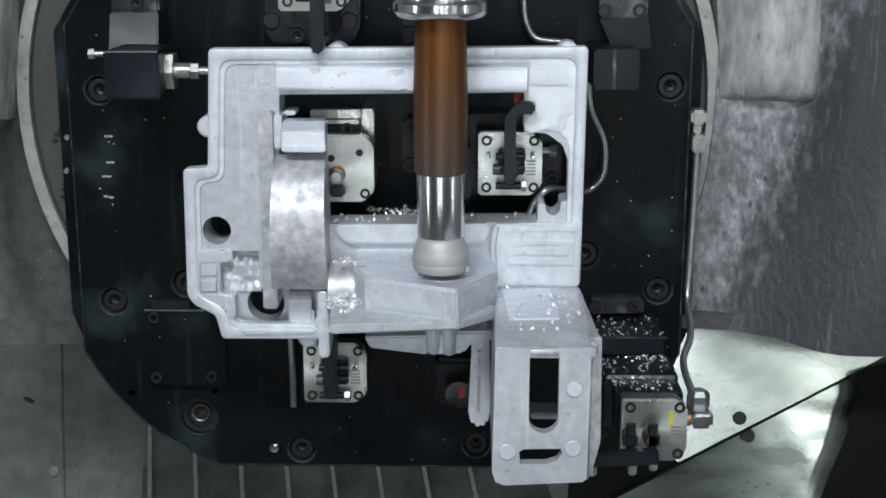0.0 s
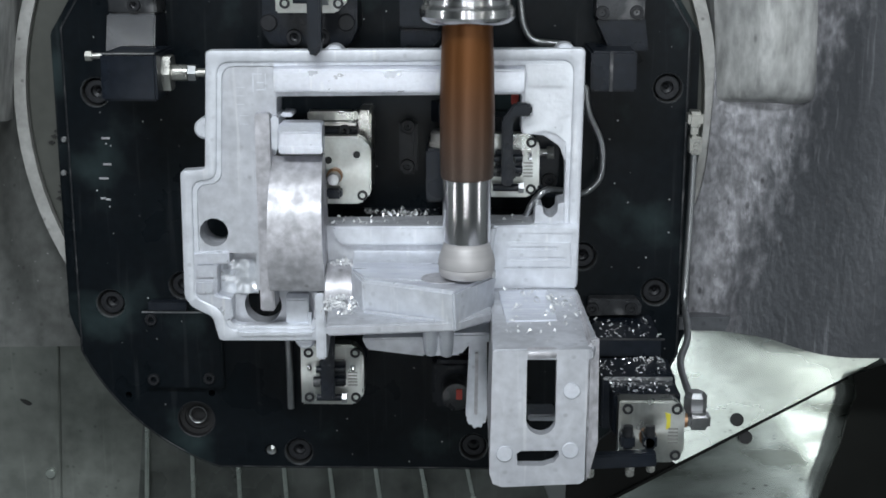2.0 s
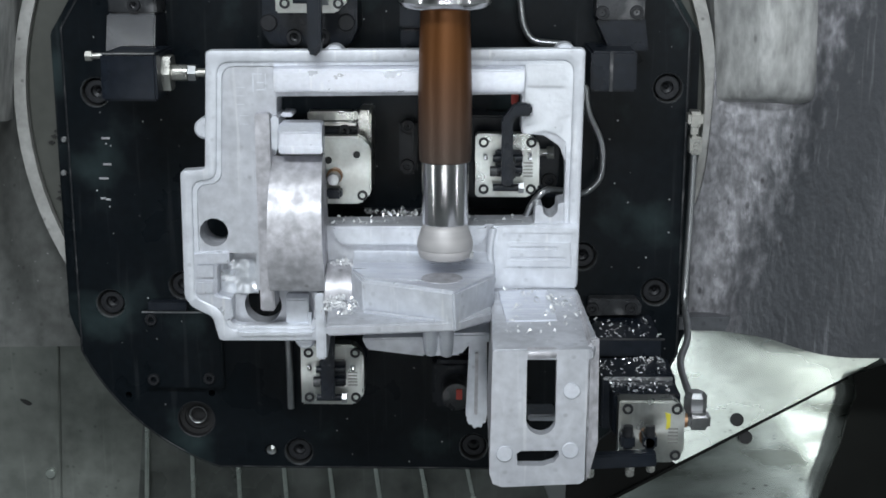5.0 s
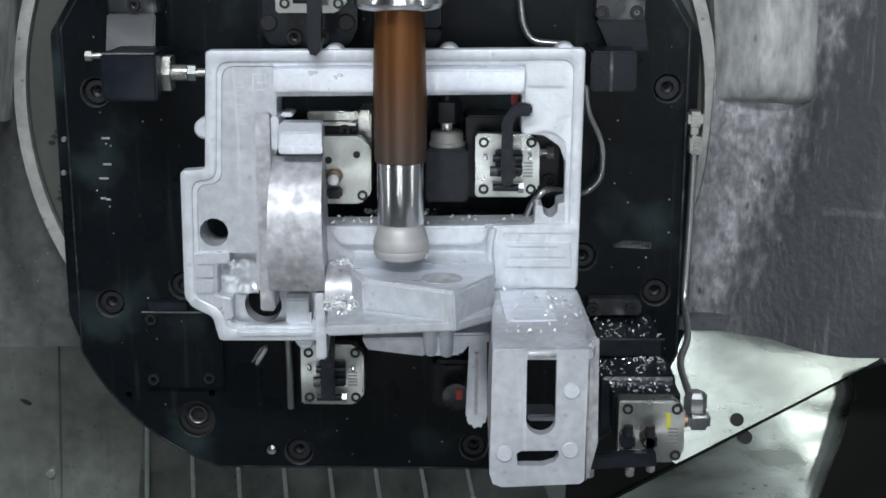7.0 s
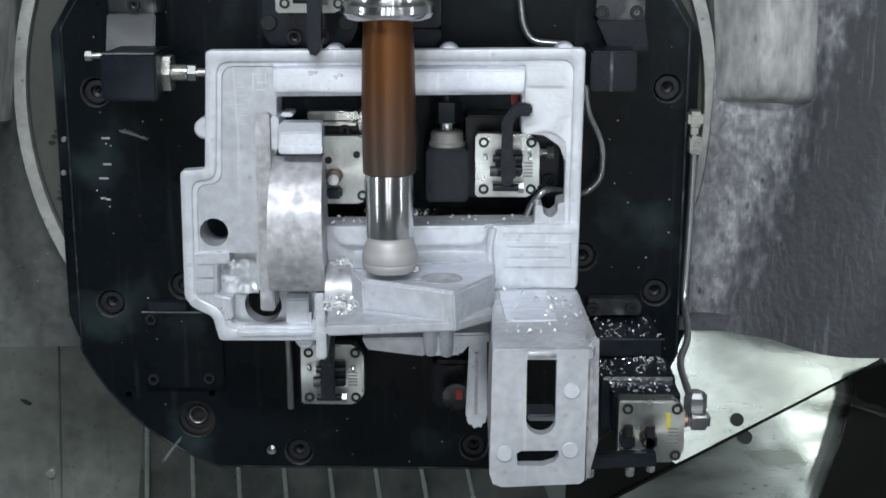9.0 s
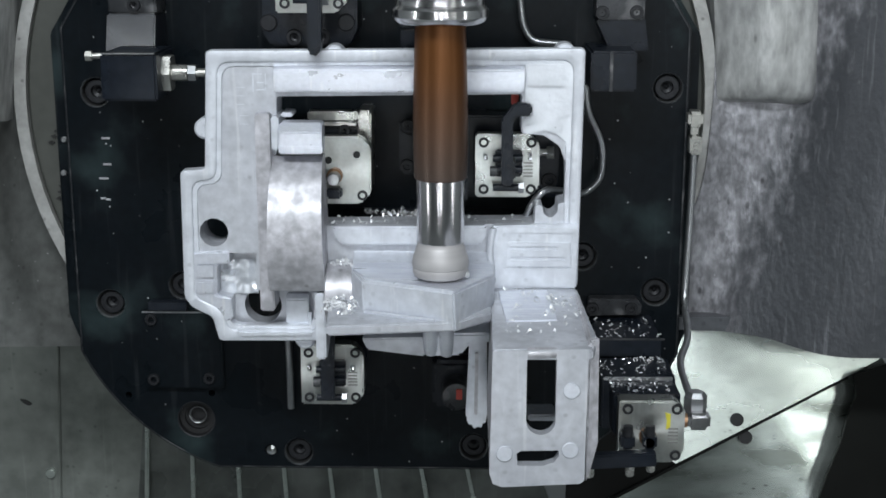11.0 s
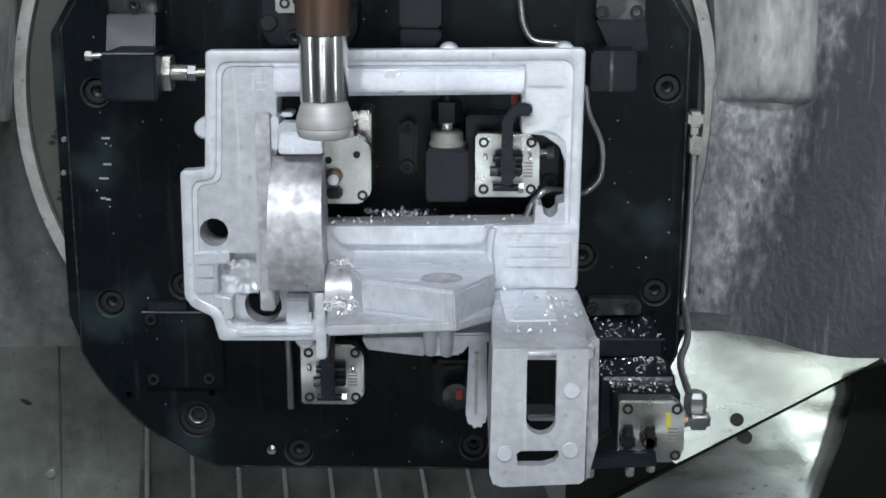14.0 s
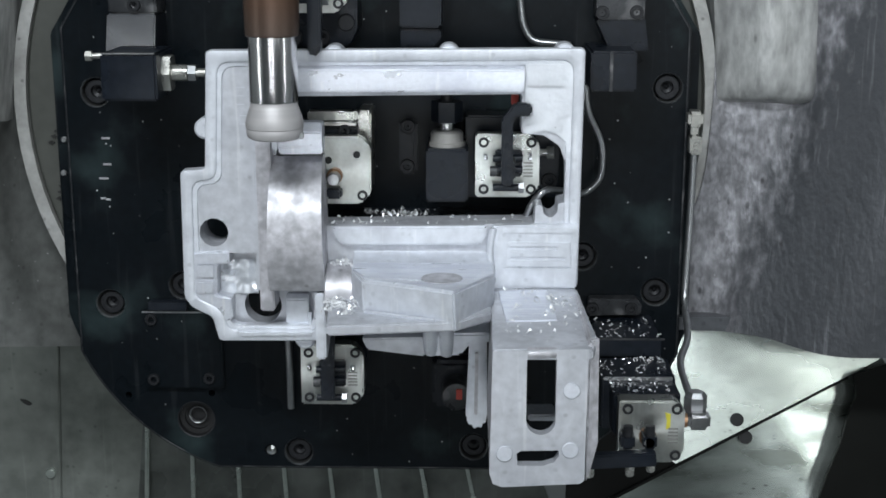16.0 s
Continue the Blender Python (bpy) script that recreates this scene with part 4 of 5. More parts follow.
prism(bm, [(-0.0286, 1.0431), (0.0149, 1.0441), (0.015, 1.0381), (0.0007, 1.0358), (-0.0046, 1.029), (-0.0272, 1.0281)], -0.112, -0.075, bevel=0.0015)
part("under_boss", bm, CAST, casting)

# the box-shaped leg with slots
LEGZ = 1.068
bm = bmesh.new()
prism(bm, [(0.0151, -0.0903, 1.068)[:2], (0.0695, -0.0893, 1.068)[:2], (0.0733, -0.198, 1.068)[:2], (0.0688, -0.2191), (0.0137, -0.2191)], LEGZ - 0.006, LEGZ, axis="z", bevel=0.0012)
leg_top_part = part("leg_top", bm, CAST_GREY, casting, "rough leg top strewn with chips")
bm = bmesh.new()
prism(bm, [(0.0192, -0.1013), (0.0501, -0.098), (0.0525, -0.1638), (0.0225, -0.1667)], LEGZ - 0.0005, LEGZ + 0.001, axis="z", bevel=0.0003)
part("milled_square", bm, MILLED, leg_top_part)
s0, s1 = [(0.0408, 1.0268)][0], [(0.0401, 1.0641)][0]
hw = 0.0082
SLOT = [(s0[0] - hw, s1[1])] + [(s0[0] + hw * math.cos(a), s0[1] + hw * math.sin(a)) for a in (math.pi * (1 + i / 12) for i in range(13))] + [(s0[0] + hw, s1[1])]
bm = made(lathe, [(0.0028, s0[0] - hw), (0.0032, s0[0] - hw + 0.001), (0.0032, s0[0] + hw - 0.001), (0.0028, s0[0] + hw)], (0, -0.2168, s1[1] + 0.0015), "x", 20)
part("slot_lip", bm, CAST_ROUGH, casting)
SLOT2 = [(0.0275, 1.0072), (0.03, 1.0089), (0.0509, 1.0094), (0.0515, 1.0063), (0.0485, 1.0022), (0.0422, 1.0001), (0.0282, 1)]
bm = bmesh.new()
prism(bm, [(0.0137, 1.0672), (0.0664, 1.0688), (0.0658, 0.9915), (0.0633, 0.9894), (0.0195, 0.987), (0.0144, 0.989), (0.0124, 0.9951)], -0.2196, -0.2126, [SLOT, SLOT2])
leg_front_part = part("leg_front", bm, CAST_GREY, casting, "leg face with a long slot and three round marks")
bm = bmesh.new()
prism(bm, [(0.0144, 1.0669), (0.0125, 0.993), (0.0151, 0.9916), (0.0169, 1.0669)], -0.2124, -0.095, bevel=0.001)
part("leg_side", bm, CAST_ROUGH, casting)
bm = bmesh.new()
prism(bm, [(0.0673, 1.0699), (0.0732, 1.0712), (0.074, 1.0088), (0.0688, 0.9867)], -0.2081, -0.2021, bevel=0.001)
prism(bm, [(0.0666, 1.0699), (0.0698, 1.0699), (0.0701, 1.0088), (0.0675, 0.9867)], -0.2124, -0.11, bevel=0.001)
part("leg_flank", bm, CAST_ROUGH, casting)
for u, v in [(0.0575, 1.0449), (0.0208, 1.0075), (0.0574, 1.0098)]:
    part("round_mark", made(disc, (u, v), 0.0047, -0.2209, -0.2198, n=28, bevel=0.0004), MILLED, leg_front_part)
bm = bmesh.new()
box(bm, 0.0368, 0.054, -0.15, -0.13, 0.9998, 1.0039, 0.001)
part("inner_rib", bm, CAST, casting)
post = thing("support_post", "pale aluminium support post beside the casting leg", "post")
bm = bmesh.new()
prism(bm, [(0.0011, 1.0333), (0.0124, 1.0333), (0.0129, 0.9808), (0.0114, 0.9729), (0.007, 0.9701), (0.0018, 0.9717), (-0.0013, 0.978)], -0.09, -0.072, bevel=0.002)
part("bar", bm, CAST, post)
bm = bmesh.new()
prism(bm, [(0.0048, 1.0243), (0.007, 1.0243), (0.0065, 0.9815), (0.0043, 0.9815)], -0.0915, -0.0895, bevel=0.0005)
part("bead", bm, CAST_ROUGH, post)

# ---- the trunnion yoke and sheet floor behind ----
def loft(bm, rows):
    """A solid body with a skin through rows of points."""
    g = [[bm.verts.new(p) for p in row] for row in rows]
    faces = []
    for a, b in zip(g, g[1:]):
        faces += [bm.faces.new((a[i], a[i + 1], b[i + 1], b[i])) for i in range(len(a) - 1)]
    h = [[bm.verts.new(v.co + Vector((0, 0.10, 0))) for v in row] for row in g]
    for a, b in zip(h, h[1:]):
        faces += [bm.faces.new((a[i], b[i], b[i + 1], a[i + 1])) for i in range(len(a) - 1)]
    front = g[0] + [r[-1] for r in g[1:]] + g[-1][-2::-1] + [r[0] for r in g[-2:0:-1]]
    rear = h[0] + [r[-1] for r in h[1:]] + h[-1][-2::-1] + [r[0] for r in h[-2:0:-1]]
    k = len(front)
    faces += [bm.faces.new((front[i], front[(i + 1) % k], rear[(i + 1) % k], rear[i])) for i in range(k)]
    bmesh.ops.recalc_face_normals(bm, faces=faces)


def smooth_rows(rows, n=10):
    """Rounded interpolation between the rows and along them."""
    def spline(pts, k):
        pts = [Vector(p) for p in pts]
        ext = [pts[0] * 2 - pts[1], *pts, pts[-1] * 2 - pts[-2]]
        out = []
        for i in range(1, len(ext) - 2):
            p0, p1, p2, p3 = ext[i - 1:i + 3]
            for j in range(k):
                t = j / k
                out.append(0.5 * (2 * p1 + (p2 - p0) * t + (2 * p0 - 5 * p1 + 4 * p2 - p3) * t * t + (3 * p1 - p0 - 3 * p2 + p3) * t ** 3))
        out.append(ext[-2])
        return out
    rows = [spline(r, n) for r in rows]
    cols = [spline(c, n) for c in zip(*rows)]
    return list(zip(*cols))


yoke_r = thing("yoke_arm", "large worn grey cast yoke arm of the trunnion with oily scuffs", "machine casting", "yoke arms")
bm = bmesh.new()
loft(bm, smooth_rows([
    [(0.1658, 0.018, 1.2664), (0.1758, 0.010, 1.2666), (0.1990, -0.001, 1.2672), (0.2210, 0.001, 1.267), (0.2420, 0.010, 1.267)],
    [(0.1708, 0.018, 1.2091), (0.1794, 0.010, 1.2095), (0.2037, -0.002, 1.2113), (0.2260, 0.001, 1.2106), (0.2470, 0.010, 1.2106)],
    [(0.1729, 0.018, 1.1800), (0.1810, 0.011, 1.1800), (0.2052, -0.001, 1.1810), (0.2290, 0.002, 1.1800), (0.2490, 0.012, 1.1800)],
    [(0.1733, 0.024, 1.1720), (0.1812, 0.022, 1.1720), (0.2057, 0.017, 1.1730), (0.2310, 0.014, 1.1720), (0.2500, 0.018, 1.1720)]], 6))
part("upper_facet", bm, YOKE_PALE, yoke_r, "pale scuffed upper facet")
bm = bmesh.new()
loft(bm, smooth_rows([
    [(0.1658, 0.022, 1.2664), (0.1800, 0.022, 1.2664), (0.2000, 0.020, 1.2667), (0.2290, 0.012, 1.2670), (0.2450, -0.006, 1.2675), (0.2740, -0.026, 1.2680), (0.3120, -0.036, 1.2685)],
    [(0.1708, 0.021, 1.2091), (0.1820, 0.022, 1.2095), (0.2045, 0.020, 1.2100), (0.2290, 0.012, 1.2110), (0.2480, -0.005, 1.2126), (0.2770, -0.026, 1.2140), (0.3150, -0.036, 1.2147)],
    [(0.1702, 0.018, 1.1637), (0.1823, 0.019, 1.1627), (0.2053, 0.016, 1.1628), (0.2279, 0.012, 1.1635), (0.2478, -0.004, 1.1667), (0.2786, -0.026, 1.1699), (0.3162, -0.036, 1.1715)],
    [(0.1654, 0.018, 1.1133), (0.1829, 0.020, 1.1129), (0.2041, 0.016, 1.1138), (0.2221, 0.008, 1.1155), (0.2420, -0.006, 1.1183), (0.2785, -0.026, 1.1224), (0.3204, -0.036, 1.1245)],
    [(0.1517, 0.018, 1.0678), (0.1731, 0.020, 1.0674), (0.1945, 0.016, 1.0685), (0.2104, 0.006, 1.0710), (0.2332, -0.006, 1.0741), (0.2745, -0.026, 1.0752), (0.3245, -0.036, 1.0780)],
    [(0.1450, 0.019, 1.0064), (0.1554, 0.020, 1.0062), (0.1739, 0.020, 1.0063), (0.1876, 0.006, 1.0090), (0.2102, -0.002, 1.0079), (0.2577, -0.022, 1.0000), (0.3324, -0.032, 1.0038)]], 6))
part("face", bm, YOKE, yoke_r, "scuffed grey face with shade painted towards its outer side")
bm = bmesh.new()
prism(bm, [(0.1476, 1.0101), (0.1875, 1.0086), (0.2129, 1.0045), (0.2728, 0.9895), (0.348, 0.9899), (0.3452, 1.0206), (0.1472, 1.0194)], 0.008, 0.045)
part("underside", bm, YOKE_SHADED, yoke_r)
yoke_l = thing("yoke_arm", "grey cast yoke arm of the trunnion behind the table", "machine casting", "yoke arms")
bm = bmesh.new()
loft(bm, smooth_rows([
    [(-0.3482, -0.01, 1.267), (-0.3251, 0, 1.2667), (-0.3157, 0.03, 1.2656), (-0.3011, 0.06, 1.2646)],
    [(-0.3552, -0.01, 1.1876), (-0.3308, -0.002, 1.1867), (-0.3235, 0.025, 1.1834), (-0.3112, 0.06, 1.1792)],
    [(-0.3614, -0.01, 1.1168), (-0.3406, -0.002, 1.1153), (-0.3282, 0.032, 1.1086), (-0.2995, 0.06, 1.1032)],
    [(-0.3695, -0.005, 1.0461), (-0.3366, 0.005, 1.0436), (-0.3169, 0.032, 1.0363), (-0.2829, 0.06, 1.0289)],
    [(-0.3777, 0.005, 0.9948), (-0.3339, 0.01, 0.9934), (-0.307, 0.03, 0.9875), (-0.2772, 0.06, 0.9785)]], 6))
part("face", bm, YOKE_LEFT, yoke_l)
bm = bmesh.new()
loft(bm, smooth_rows([[(-0.346, -0.016, 1.2672), (-0.324, -0.014, 1.2672), (-0.3138, -0.006, 1.2669), (-0.3128, 0.014, 1.2662)], [(-0.3509, -0.016, 1.2112), (-0.3285, -0.014, 1.2111), (-0.3198, -0.006, 1.2103), (-0.3188, 0.014, 1.2084)], [(-0.3551, -0.016, 1.1632), (-0.3348, -0.012, 1.1627), (-0.3267, -0.004, 1.1615), (-0.3258, 0.014, 1.1588)]], 6))
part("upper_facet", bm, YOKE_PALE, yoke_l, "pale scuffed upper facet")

floor_l = tagged(link("sheet_panel", made(prism, [(-0.5044, 0.9618), (-0.3549, 0.9627), (-0.3658, 0.7496), (-0.5255, 0.7481)], 0.19, 0.196, bevel=0.001), SHEET_GREY), "grey green painted sheet guard panel behind the table", "sheet panel", "guard panels", "structure")
floor_m = tagged(link("sheet_panel", made(prism, [(-0.355, 0.9621), (-0.1996, 0.963), (-0.2832, 0.8475), (-0.2919, 0.7493), (-0.3659, 0.7487)], 0.192, 0.198, bevel=0.001), SHEET_GREY), "grey painted sheet guard panel joined to its neighbour", "sheet panel", "guard panels", "structure")
mark = tagged(link("oil_smear", made(prism, rounded([(-0.3942, 0.8871), (-0.3883, 0.8861), (-0.3825, 0.8825), (-0.3857, 0.8803), (-0.3915, 0.8835)], 0.002), 0.1888, 0.1899), INK), "small dark oil smear on the sheet panel", "stain", kind="structure")
rivet = tagged(link("panel_screw", made(disc, [(-0.3708, 0.8173)][0], 0.0042, 0.186, 0.192, n=18), SHEET), "small steel screw in the sheet panel", "screw")
cover_way = thing("way_cover", "oily dark steel way cover with pale raised seams", "way cover", kind="structure")
part("cover_sheet", made(prism, [(-0.2789, 0.898), (0.0351, 0.9002), (0.0864, 0.7636), (-0.2937, 0.7601)], 0.172, 0.18), BAR, cover_way)
for i in range(8):
    xa, xb = -0.2763 + i * (-0.2381 - -0.2763), -0.2806 + i * (-0.2395 - -0.2806)
    bm = bmesh.new()
    prism(bm, [(xa - 0.0016, 0.8793), (xa + 0.0016, 0.8793), (xb + 0.0019, 0.7979), (xb - 0.0019, 0.7979)], 0.164, 0.172, bevel=0.001)
    part("seam", bm, SHEET, cover_way)
sheet_r = tagged(link("sheet_panel", made(sheet, [(0.1195, 0.0876, 1.0052), (0.3469, 0.0879, 1.0064), (0.3466, 0.0804, 0.9813), (0.3028, 0.0732, 0.9576), (0.1613, 0.0524, 0.8879), (0.1282, 0.0581, 0.9068), (0.0932, 0.0631, 0.9232)], 0.004), SHEET), "bright stainless guard sheet reflecting the work lamp", "sheet panel", "guard panels", "structure")
bm = bmesh.new()
left_end, right_end, rows = Vector((0.0934, 0.0436, 0.8516)), Vector((0.3246, 0.0896, 0.9634)), []
for i in range(25):
    q = i / 24
    p = left_end.lerp(right_end, q)
    lean = math.tan(radians(-14 + 33.5 * min(1, q * 1.6)))
    rows.append([p + Vector((0.02 * k * q, -lean * 0.03 * k, -0.03 * k)) for k in range(7)])
grid = [[bm.verts.new(p) for p in row] for row in rows]
for a, b in zip(grid, grid[1:]):
    for k in range(6):
        bm.faces.new((a[k], a[k + 1], b[k + 1], b[k]))
bmesh.ops.recalc_face_normals(bm, faces=bm.faces[:])
bmesh.ops.solidify(bm, geom=bm.faces[:], thickness=0.003)
sheet_b = tagged(link("sheet_panel", bm, SHEET_OILY), "oil streaked stainless guard sheet below the seam", "sheet panel", "guard panels", "structure")
# Extra dark sheet: darkens the shaded lower left of the guard sheets.
tagged(link("sheet_panel", made(sheet, [(0.0804, 0.0690, 0.9256), (0.1332, 0.0634, 0.9071), (0.1704, 0.0578, 0.8885), (0.1086, 0.0487, 0.8584), (0.0761, 0.0479, 0.8556)], 0.004), SHEET_DARK), "dark sheet added for the shade beside the way cover", "sheet panel", "guard panels", "structure")
# Black sheet added where the guard sheets only lie in shade.
sheet_d = tagged(link("shade_sheet", made(sheet, [(0.3412, 0.0616, 0.9746), (0.3398, 0.0281, 0.8633), (0.2652, 0.0286, 0.8647), (0.2736, 0.0353, 0.8872), (0.2832, 0.0415, 0.9077), (0.2902, 0.0483, 0.9303), (0.2964, 0.0526, 0.9447), (0.2948, 0.0571, 0.9595)], 0.004), SHEET_DARK), "black sheet added for the deep shade over the guard sheets", "sheet panel", "guard panels", "structure")
tagged(link("seam_gap", made(sheet, [(0.1089, 0.0439, 0.8615), (0.2940, 0.0715, 0.9536), (0.2948, 0.0710, 0.9519), (0.1115, 0.0436, 0.8603)], 0.002), SHEET_DARK), "dark gap between the guard sheets", "seam", kind="structure")
for p in [(0.2083, 0.0611, 0.9211), (0.2156, 0.0613, 0.9067)]:
    ob = tagged(link("drain_hole", made(disc, (0, 0), 0.0052, -0.0008, 0.003, n=24, bevel=0), DARK), "round dark hole in the guard sheet", "hole", kind="structure")
    ob.matrix_world = pose(*p, -16.7)

# ---- the tool ----
tool = thing("milling_tool", "long brown filmed milling tool with bright shank and rounded cutter", "milling tool")
TOOLS = [("cutter", CUTTER, "grey cutter head blurred by its spin", [(0.0138, 0.0), (0.0158, 0.0010), (0.0167, 0.003), (0.0169, 0.0056), (0.0167, 0.0060), (0.0167, 0.0064), (0.0171, 0.0070), (0.0171, 0.0100), (0.0165, 0.0130), (0.0152, 0.0165), (0.0144, 0.0190), (0.0139, 0.0198), (0.0139, 0.022)]),
         ("shank", SHANK, "polished steel shank", [(0.0141, 0.022), (0.0143, 0.0225), (0.0143, 0.0602)]),
         ("sleeve", SLEEVE, "brown filmed extension sleeve", [(0.0150, 0.0602), (0.0157, 0.061), (0.0161, 0.075), (0.0162, 0.10), (0.0155, 0.13), (0.0146, 0.1525)]),
         ("holder_flange", SHANK, "steel tool holder flange with a groove", [(0.0235, 0.1515), (0.0262, 0.1530), (0.0278, 0.1555), (0.0278, 0.160), (0.0255, 0.1625), (0.0255, 0.1650), (0.0278, 0.1675), (0.0278, 0.178), (0.022, 0.179)]),
         ("holder", SHANK, "tool holder body", [(0.022, 0.179), (0.022, 0.33)])]
for name, mat, label, prof in TOOLS:
    part(name, made(lathe, prof, n=48), mat, tool, label)

bm = bmesh.new()
box(bm, 0.0145, 0.0174, -0.006, -0.0015, 0.0005, 0.0045, 0.0005)
part("cutting_insert", bm, TUBE, tool, "bright cutting insert")

# ---- chips ----
def chips(name, label, count, area, seed, size=(0.0012, 0.0035)):
    """Small curled shavings lying on a level patch: area is (x0, x1, y0, y1, z)."""
    rnd = random.Random(seed)
    bm = bmesh.new()
    x0, x1, y0, y1, z = area
    heaps = [(rnd.random(), rnd.random()) for _ in range(5)]
    for _ in range(count):
        c = rnd.choice(heaps)
        u, v = (rnd.gauss(c[0], 0.10), rnd.gauss(c[1], 0.22)) if rnd.random() < 0.65 else (rnd.random(), rnd.random())
        p = Vector((x0 + (x1 - x0) * min(1, max(0, u)), y0 + (y1 - y0) * min(1, max(0, v)), z))
        s, a, w = size[0] * 0.8 + (size[1] * 1.25 - size[0] * 0.8) * rnd.random() ** 2.2, rnd.uniform(0, math.tau), rnd.uniform(0.25, 0.5)
        bend = rnd.uniform(1.0, 4.0)
        prev = None
        for i in range(5):
            q = i / 4
            c = Vector((math.cos(a + bend * q), math.sin(a + bend * q), 0)) * s * 0.6
            lift = 0.0003 + math.sin(q * math.pi) * s * 0.4
            pair = [bm.verts.new(p + c + Vector((0, 0, lift))), bm.verts.new(p + c * (1 - w) + Vector((0, 0, lift + s * 0.25)))]
            if prev:
                bm.faces.new((prev[0], prev[1], pair[1], pair[0]))
            prev = pair
    return tagged(link(name, bm, CHIP), label, "chips", kind="stuff")


CH = "bright curled aluminium chips scattered "
chips("metal_chips", CH + "on the leg top", 80, (0.0214, 0.0714, -0.19, -0.10, LEGZ + 0.0008), 1, (0.0014, 0.0042))
chips("metal_chips", CH + "along the lower window edge", 110, (-0.0874, 0.0405, -0.0835, -0.062, 1.1069 + 0.0006), 2)
chips("metal_chips", CH + "on the shelf by the drum", 120, (-0.0878, -0.0671, -0.135, -0.10, 1.0668), 3)
chips("metal_chips", CH + "heaped over the small drum", 90, (-0.0885, -0.0715, -0.104, -0.0870, 1.0842), 11, (0.0014, 0.0036))
chips("metal_chips", CH + "heaped on the shelf before the small drum", 130, (-0.0872, -0.0670, -0.150, -0.118, 1.0668), 12, (0.0014, 0.0040))
chips("metal_chips", CH + "on the riser's first step", 70, (RX0, RX1, -0.056, -0.014, 1.0237 + 0.0003), 4, (0.001, 0.0025))
chips("metal_chips", CH + "on the riser's second step", 110, (RX0, RX1, -0.096, -0.06, 1.0104 + 0.0003), 5, (0.001, 0.0025))
chips("metal_chips", CH + "on the riser's third step", 90, (RX0 + 0.006, RX1, -0.123, -0.099, 1.0083 + 0.0003), 6, (0.001, 0.0025))


chips("metal_chips", CH + "on the plate behind the window", 100, (-0.0688, -0.0227, -0.035, -0.012, 1.1015), 7, (0.0018, 0.0045))
ledge_b = block("chip_ledge", "black steel ledge behind the window holding chips", "ledge", BLACK, -0.0875, 0.0385, -0.036, -0.0005, 1.0801, 1.1015 - 0.0004)


def curl(seed):
    """One loose curled shaving about its own centre."""
    rnd = random.Random(seed)
    bm = bmesh.new()
    s, bend, prev = rnd.uniform(0.0022, 0.0034), rnd.uniform(2.0, 4.5), None
    for i in range(9):
        q = i / 8
        c = Vector((math.cos(bend * q), math.sin(bend * q), 0.5 * q - 0.25)) * s
        pair = [bm.verts.new(c), bm.verts.new(c * 0.75 + Vector((0, 0, s * 0.55)))]
        if prev:
            bm.faces.new((prev[0], prev[1], pair[1], pair[0]))
        prev = pair
    return bm


# the instant of passing, and the place passed by each thrown chip
THROWN = [(1.5, (-0.0423, -0.15, 0.9996)), (2.5, (0.1481, -0.23, 1.1622)), (3.0, (0.0797, -0.2, 1.1338)), (3.5, (0.1061, -0.22, 1.1398)), (3.5, (0.1986, -0.26, 1.1407)), (3.5, (0.1648, -0.25, 1.1271)), (4.0, (0.0894, -0.24, 1.1187)),
          (4.0, (0.1703, -0.26, 1.1169)), (5.3, (0.1351, -0.24, 1.1492)), (6.5, (0.1658, -0.25, 1.1337)), (6.5, (0.1042, -0.22, 1.1873)), (7.0, (0.192, -0.26, 1.1544)), (7.0, (-0.1179, -0.2, 1.0567)), (7.0, (0.0909, -0.2, 1.1236)),
          (7.5, (-0.1614, -0.22, 1.1311)), (8.0, (-0.1916, -0.24, 1.1539)), (8.5, (-0.1739, -0.22, 1.1835)), (9.0, (-0.1766, -0.23, 1.1893)), (9.0, (-0.1768, -0.18, 0.9923)), (9.0, (0.2127, -0.24, 1.0457)), (10.2, (-0.1867, -0.24, 1.1357)),
          (13.5, (-0.127, -0.2, 1.202)), (13.5, (-0.1256, -0.2, 1.1552)), (14.5, (0.0742, -0.22, 1.1992)), (14.5, (0.0893, -0.22, 1.1462)), (14.5, (-0.1781, -0.22, 1.146)), (14.5, (-0.1901, -0.19, 1.0139)), (15.0, (-0.1949, -0.23, 1.1426))]
CHIPS = []
for i, (t, p) in enumerate(THROWN):
    CHIPS.append(tagged(link("flying_chip", curl(100 + i), CHIP), "small curled bright aluminium chip thrown from the cutter", "chip", "thrown chips"))


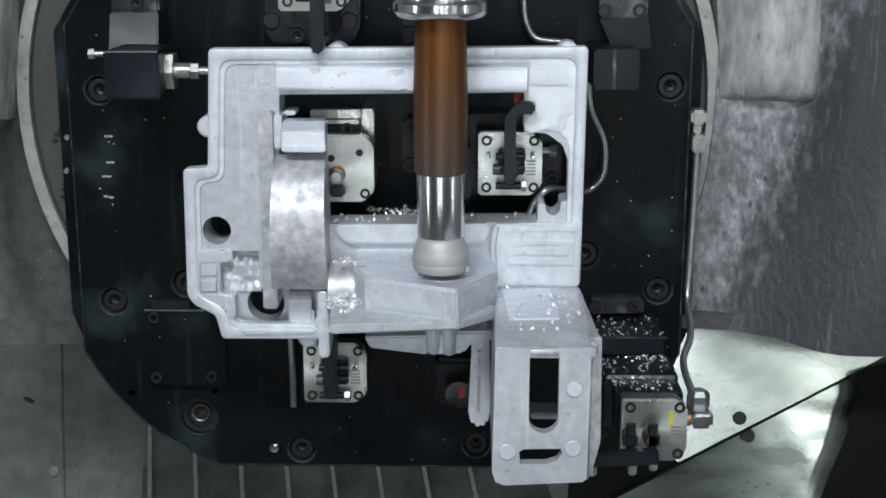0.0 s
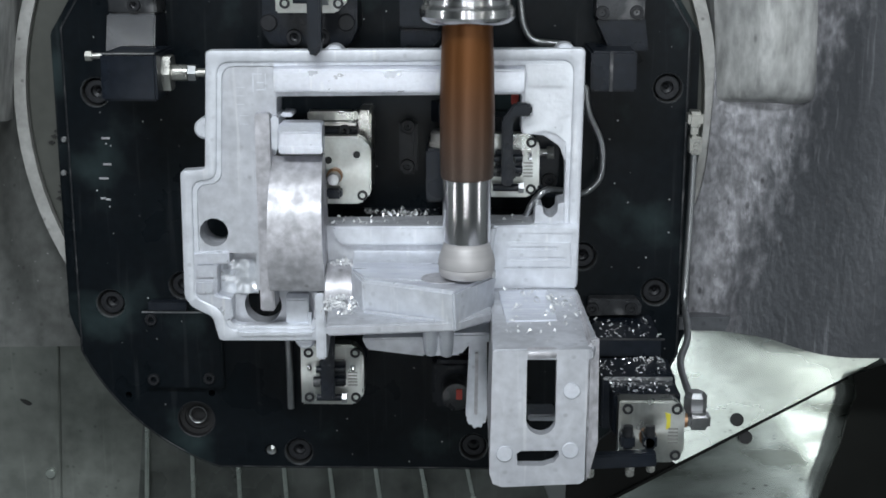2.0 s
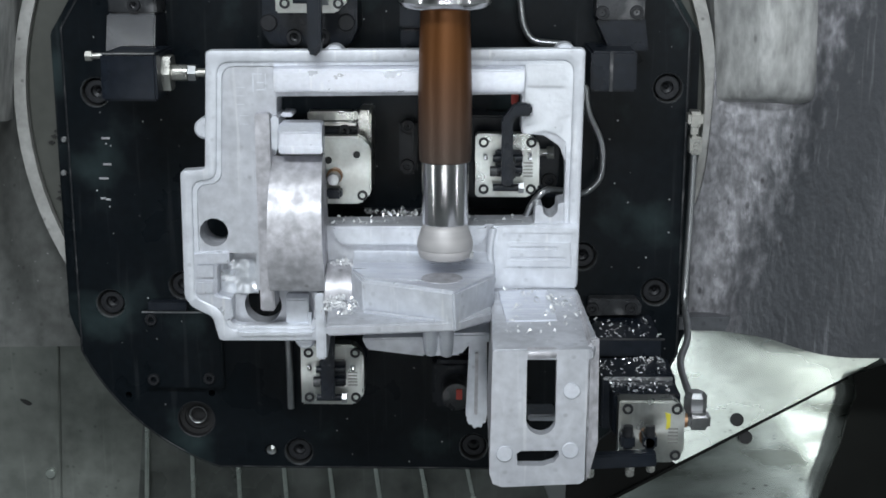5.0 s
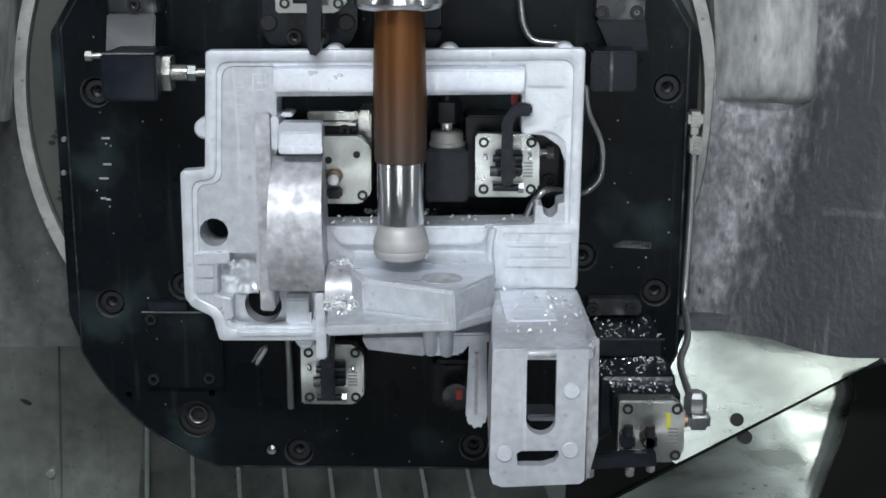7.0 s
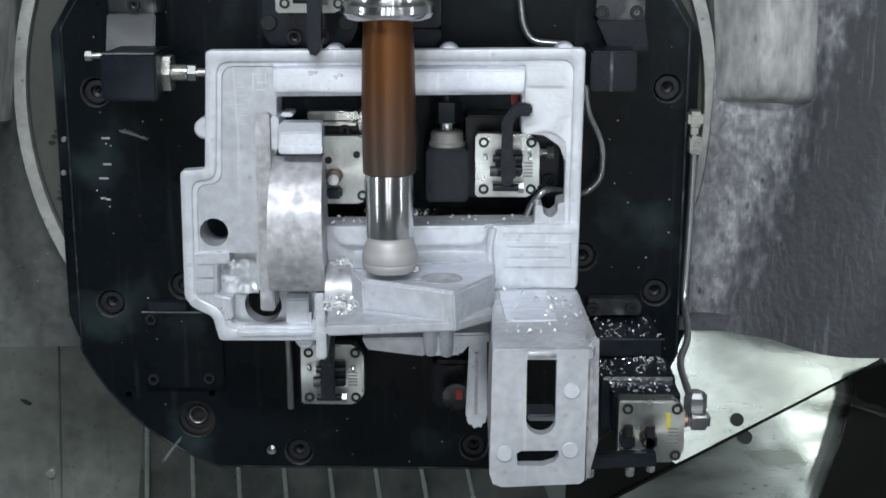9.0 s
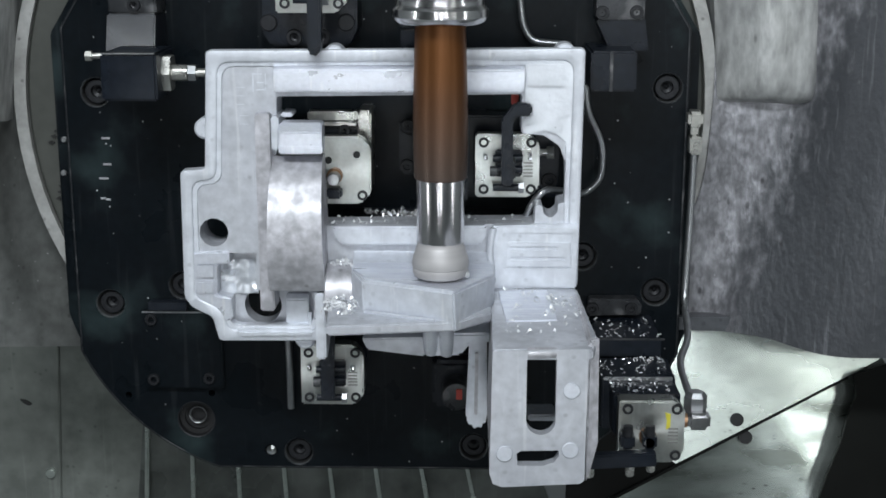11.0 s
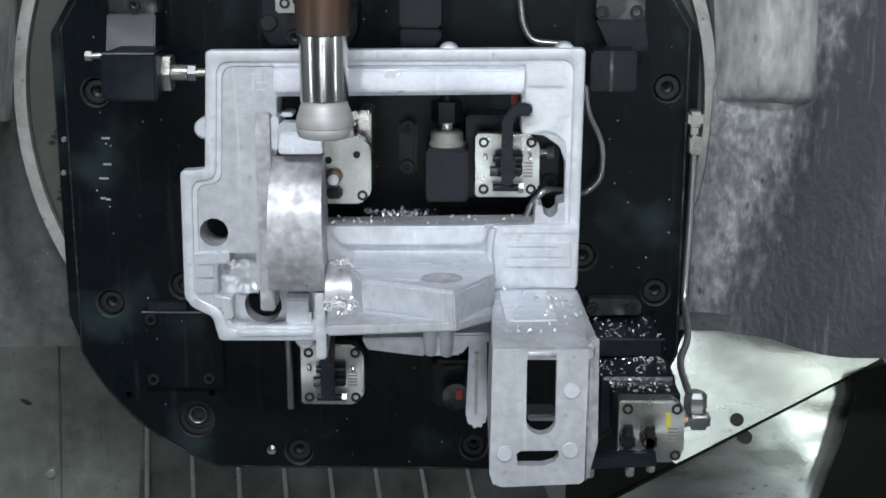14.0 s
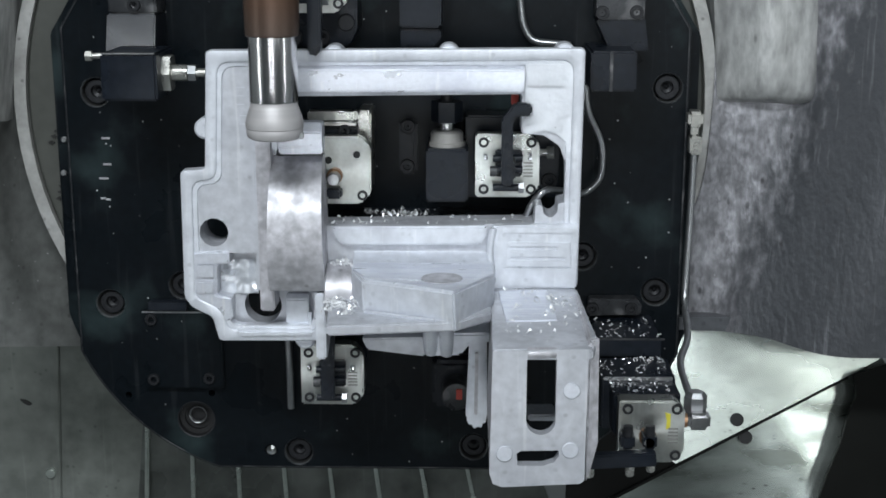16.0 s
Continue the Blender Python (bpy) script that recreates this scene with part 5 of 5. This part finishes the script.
def motions():
    """The tool's way over the pad, up and over to the drum."""
    rows = [
        (0, -0.0183, -0.136, 1.0899),
        (0.5, -0.0146, -0.137, 1.0881),
        (1, -0.0099, -0.138, 1.0877),
        (1.5, -0.0057, -0.138, 1.0863),
        (2, -0.0010, -0.137, 1.0880),
        (2.5, -0.0021, -0.134, 1.0894),
        (3, -0.0028, -0.130, 1.0915),
        (3.5, -0.0031, -0.126, 1.0928),
        (4, -0.0038, -0.121, 1.0942),
        (4.2, -0.0042, -0.120, 1.0947),
        (5.2, -0.0173, -0.119, 1.0952),
        (6.3, -0.0318, -0.118, 1.0946),
        (6.5, -0.0356, -0.118, 1.0943),
        (7, -0.0415, -0.117, 1.0944),
        (7.5, -0.0471, -0.118, 1.0939),
        (8, -0.0498, -0.121, 1.0936),
        (8.5, -0.0493, -0.126, 1.0918),
        (9, -0.0475, -0.131, 1.0897),
        (9.2, -0.0467, -0.132, 1.0889),
        (10.2, -0.0307, -0.135, 1.0876),
        (11.2, -0.0159, -0.136, 1.0876),
        (11.4, -0.0159, -0.136, 1.0879),
        (11.5, -0.0156, -0.136, 1.1072),
        (11.7, -0.0143, -0.136, 1.2004),
        (11.8, -0.0169, -0.136, 1.2007),
        (12, -0.0431, -0.136, 1.2016),
        (12.2, -0.0666, -0.136, 1.2035),
        (12.3, -0.0665, -0.136, 1.1919),
        (12.5, -0.0668, -0.136, 1.1700),
        (13, -0.0751, -0.136, 1.1712),
        (13.5, -0.0840, -0.136, 1.1702),
        (14, -0.0851, -0.135, 1.1721),
        (14.5, -0.0921, -0.135, 1.1721),
        (15, -0.1030, -0.135, 1.1731),
        (15.5, -0.1100, -0.135, 1.1727),
        (16, -0.1148, -0.136, 1.1715),
    ]
    walk(tool, [(t, pose(x, y, z)) for t, x, y, z in rows])
    rnd = random.Random(5)
    for ob, (t, p) in zip(CHIPS, THROWN):
        rest = Vector((rnd.uniform(-0.084, -0.066), rnd.uniform(-0.132, -0.108), 1.0690))
        p = Vector(p)
        way = (p - rest) / 0.16
        turn = [rnd.uniform(-180, 180) for _ in range(3)]
        spin = [rnd.uniform(-50, 50) for _ in range(3)]
        at = lambda q, k: pose(*q, *[a + b * k for a, b in zip(turn, spin)])
        end = Vector((p.x + way.x * 0.35, min(p.y - 0.05, -0.30), 0.004))
        walk(ob, [(0, at(rest, 0)), (t - 0.2, at(rest, 0)), (t - 0.07, at(rest.lerp(p, 0.55) + Vector((0, -0.03, 0.02)), 1)), (t, at(p, 2)),
                  (t + 0.1, at(p + way * 0.09 + Vector((0, 0, -0.05)), 3)), (t + 0.5, at(end, 4)), (16.0, at(end, 4))])


motions()
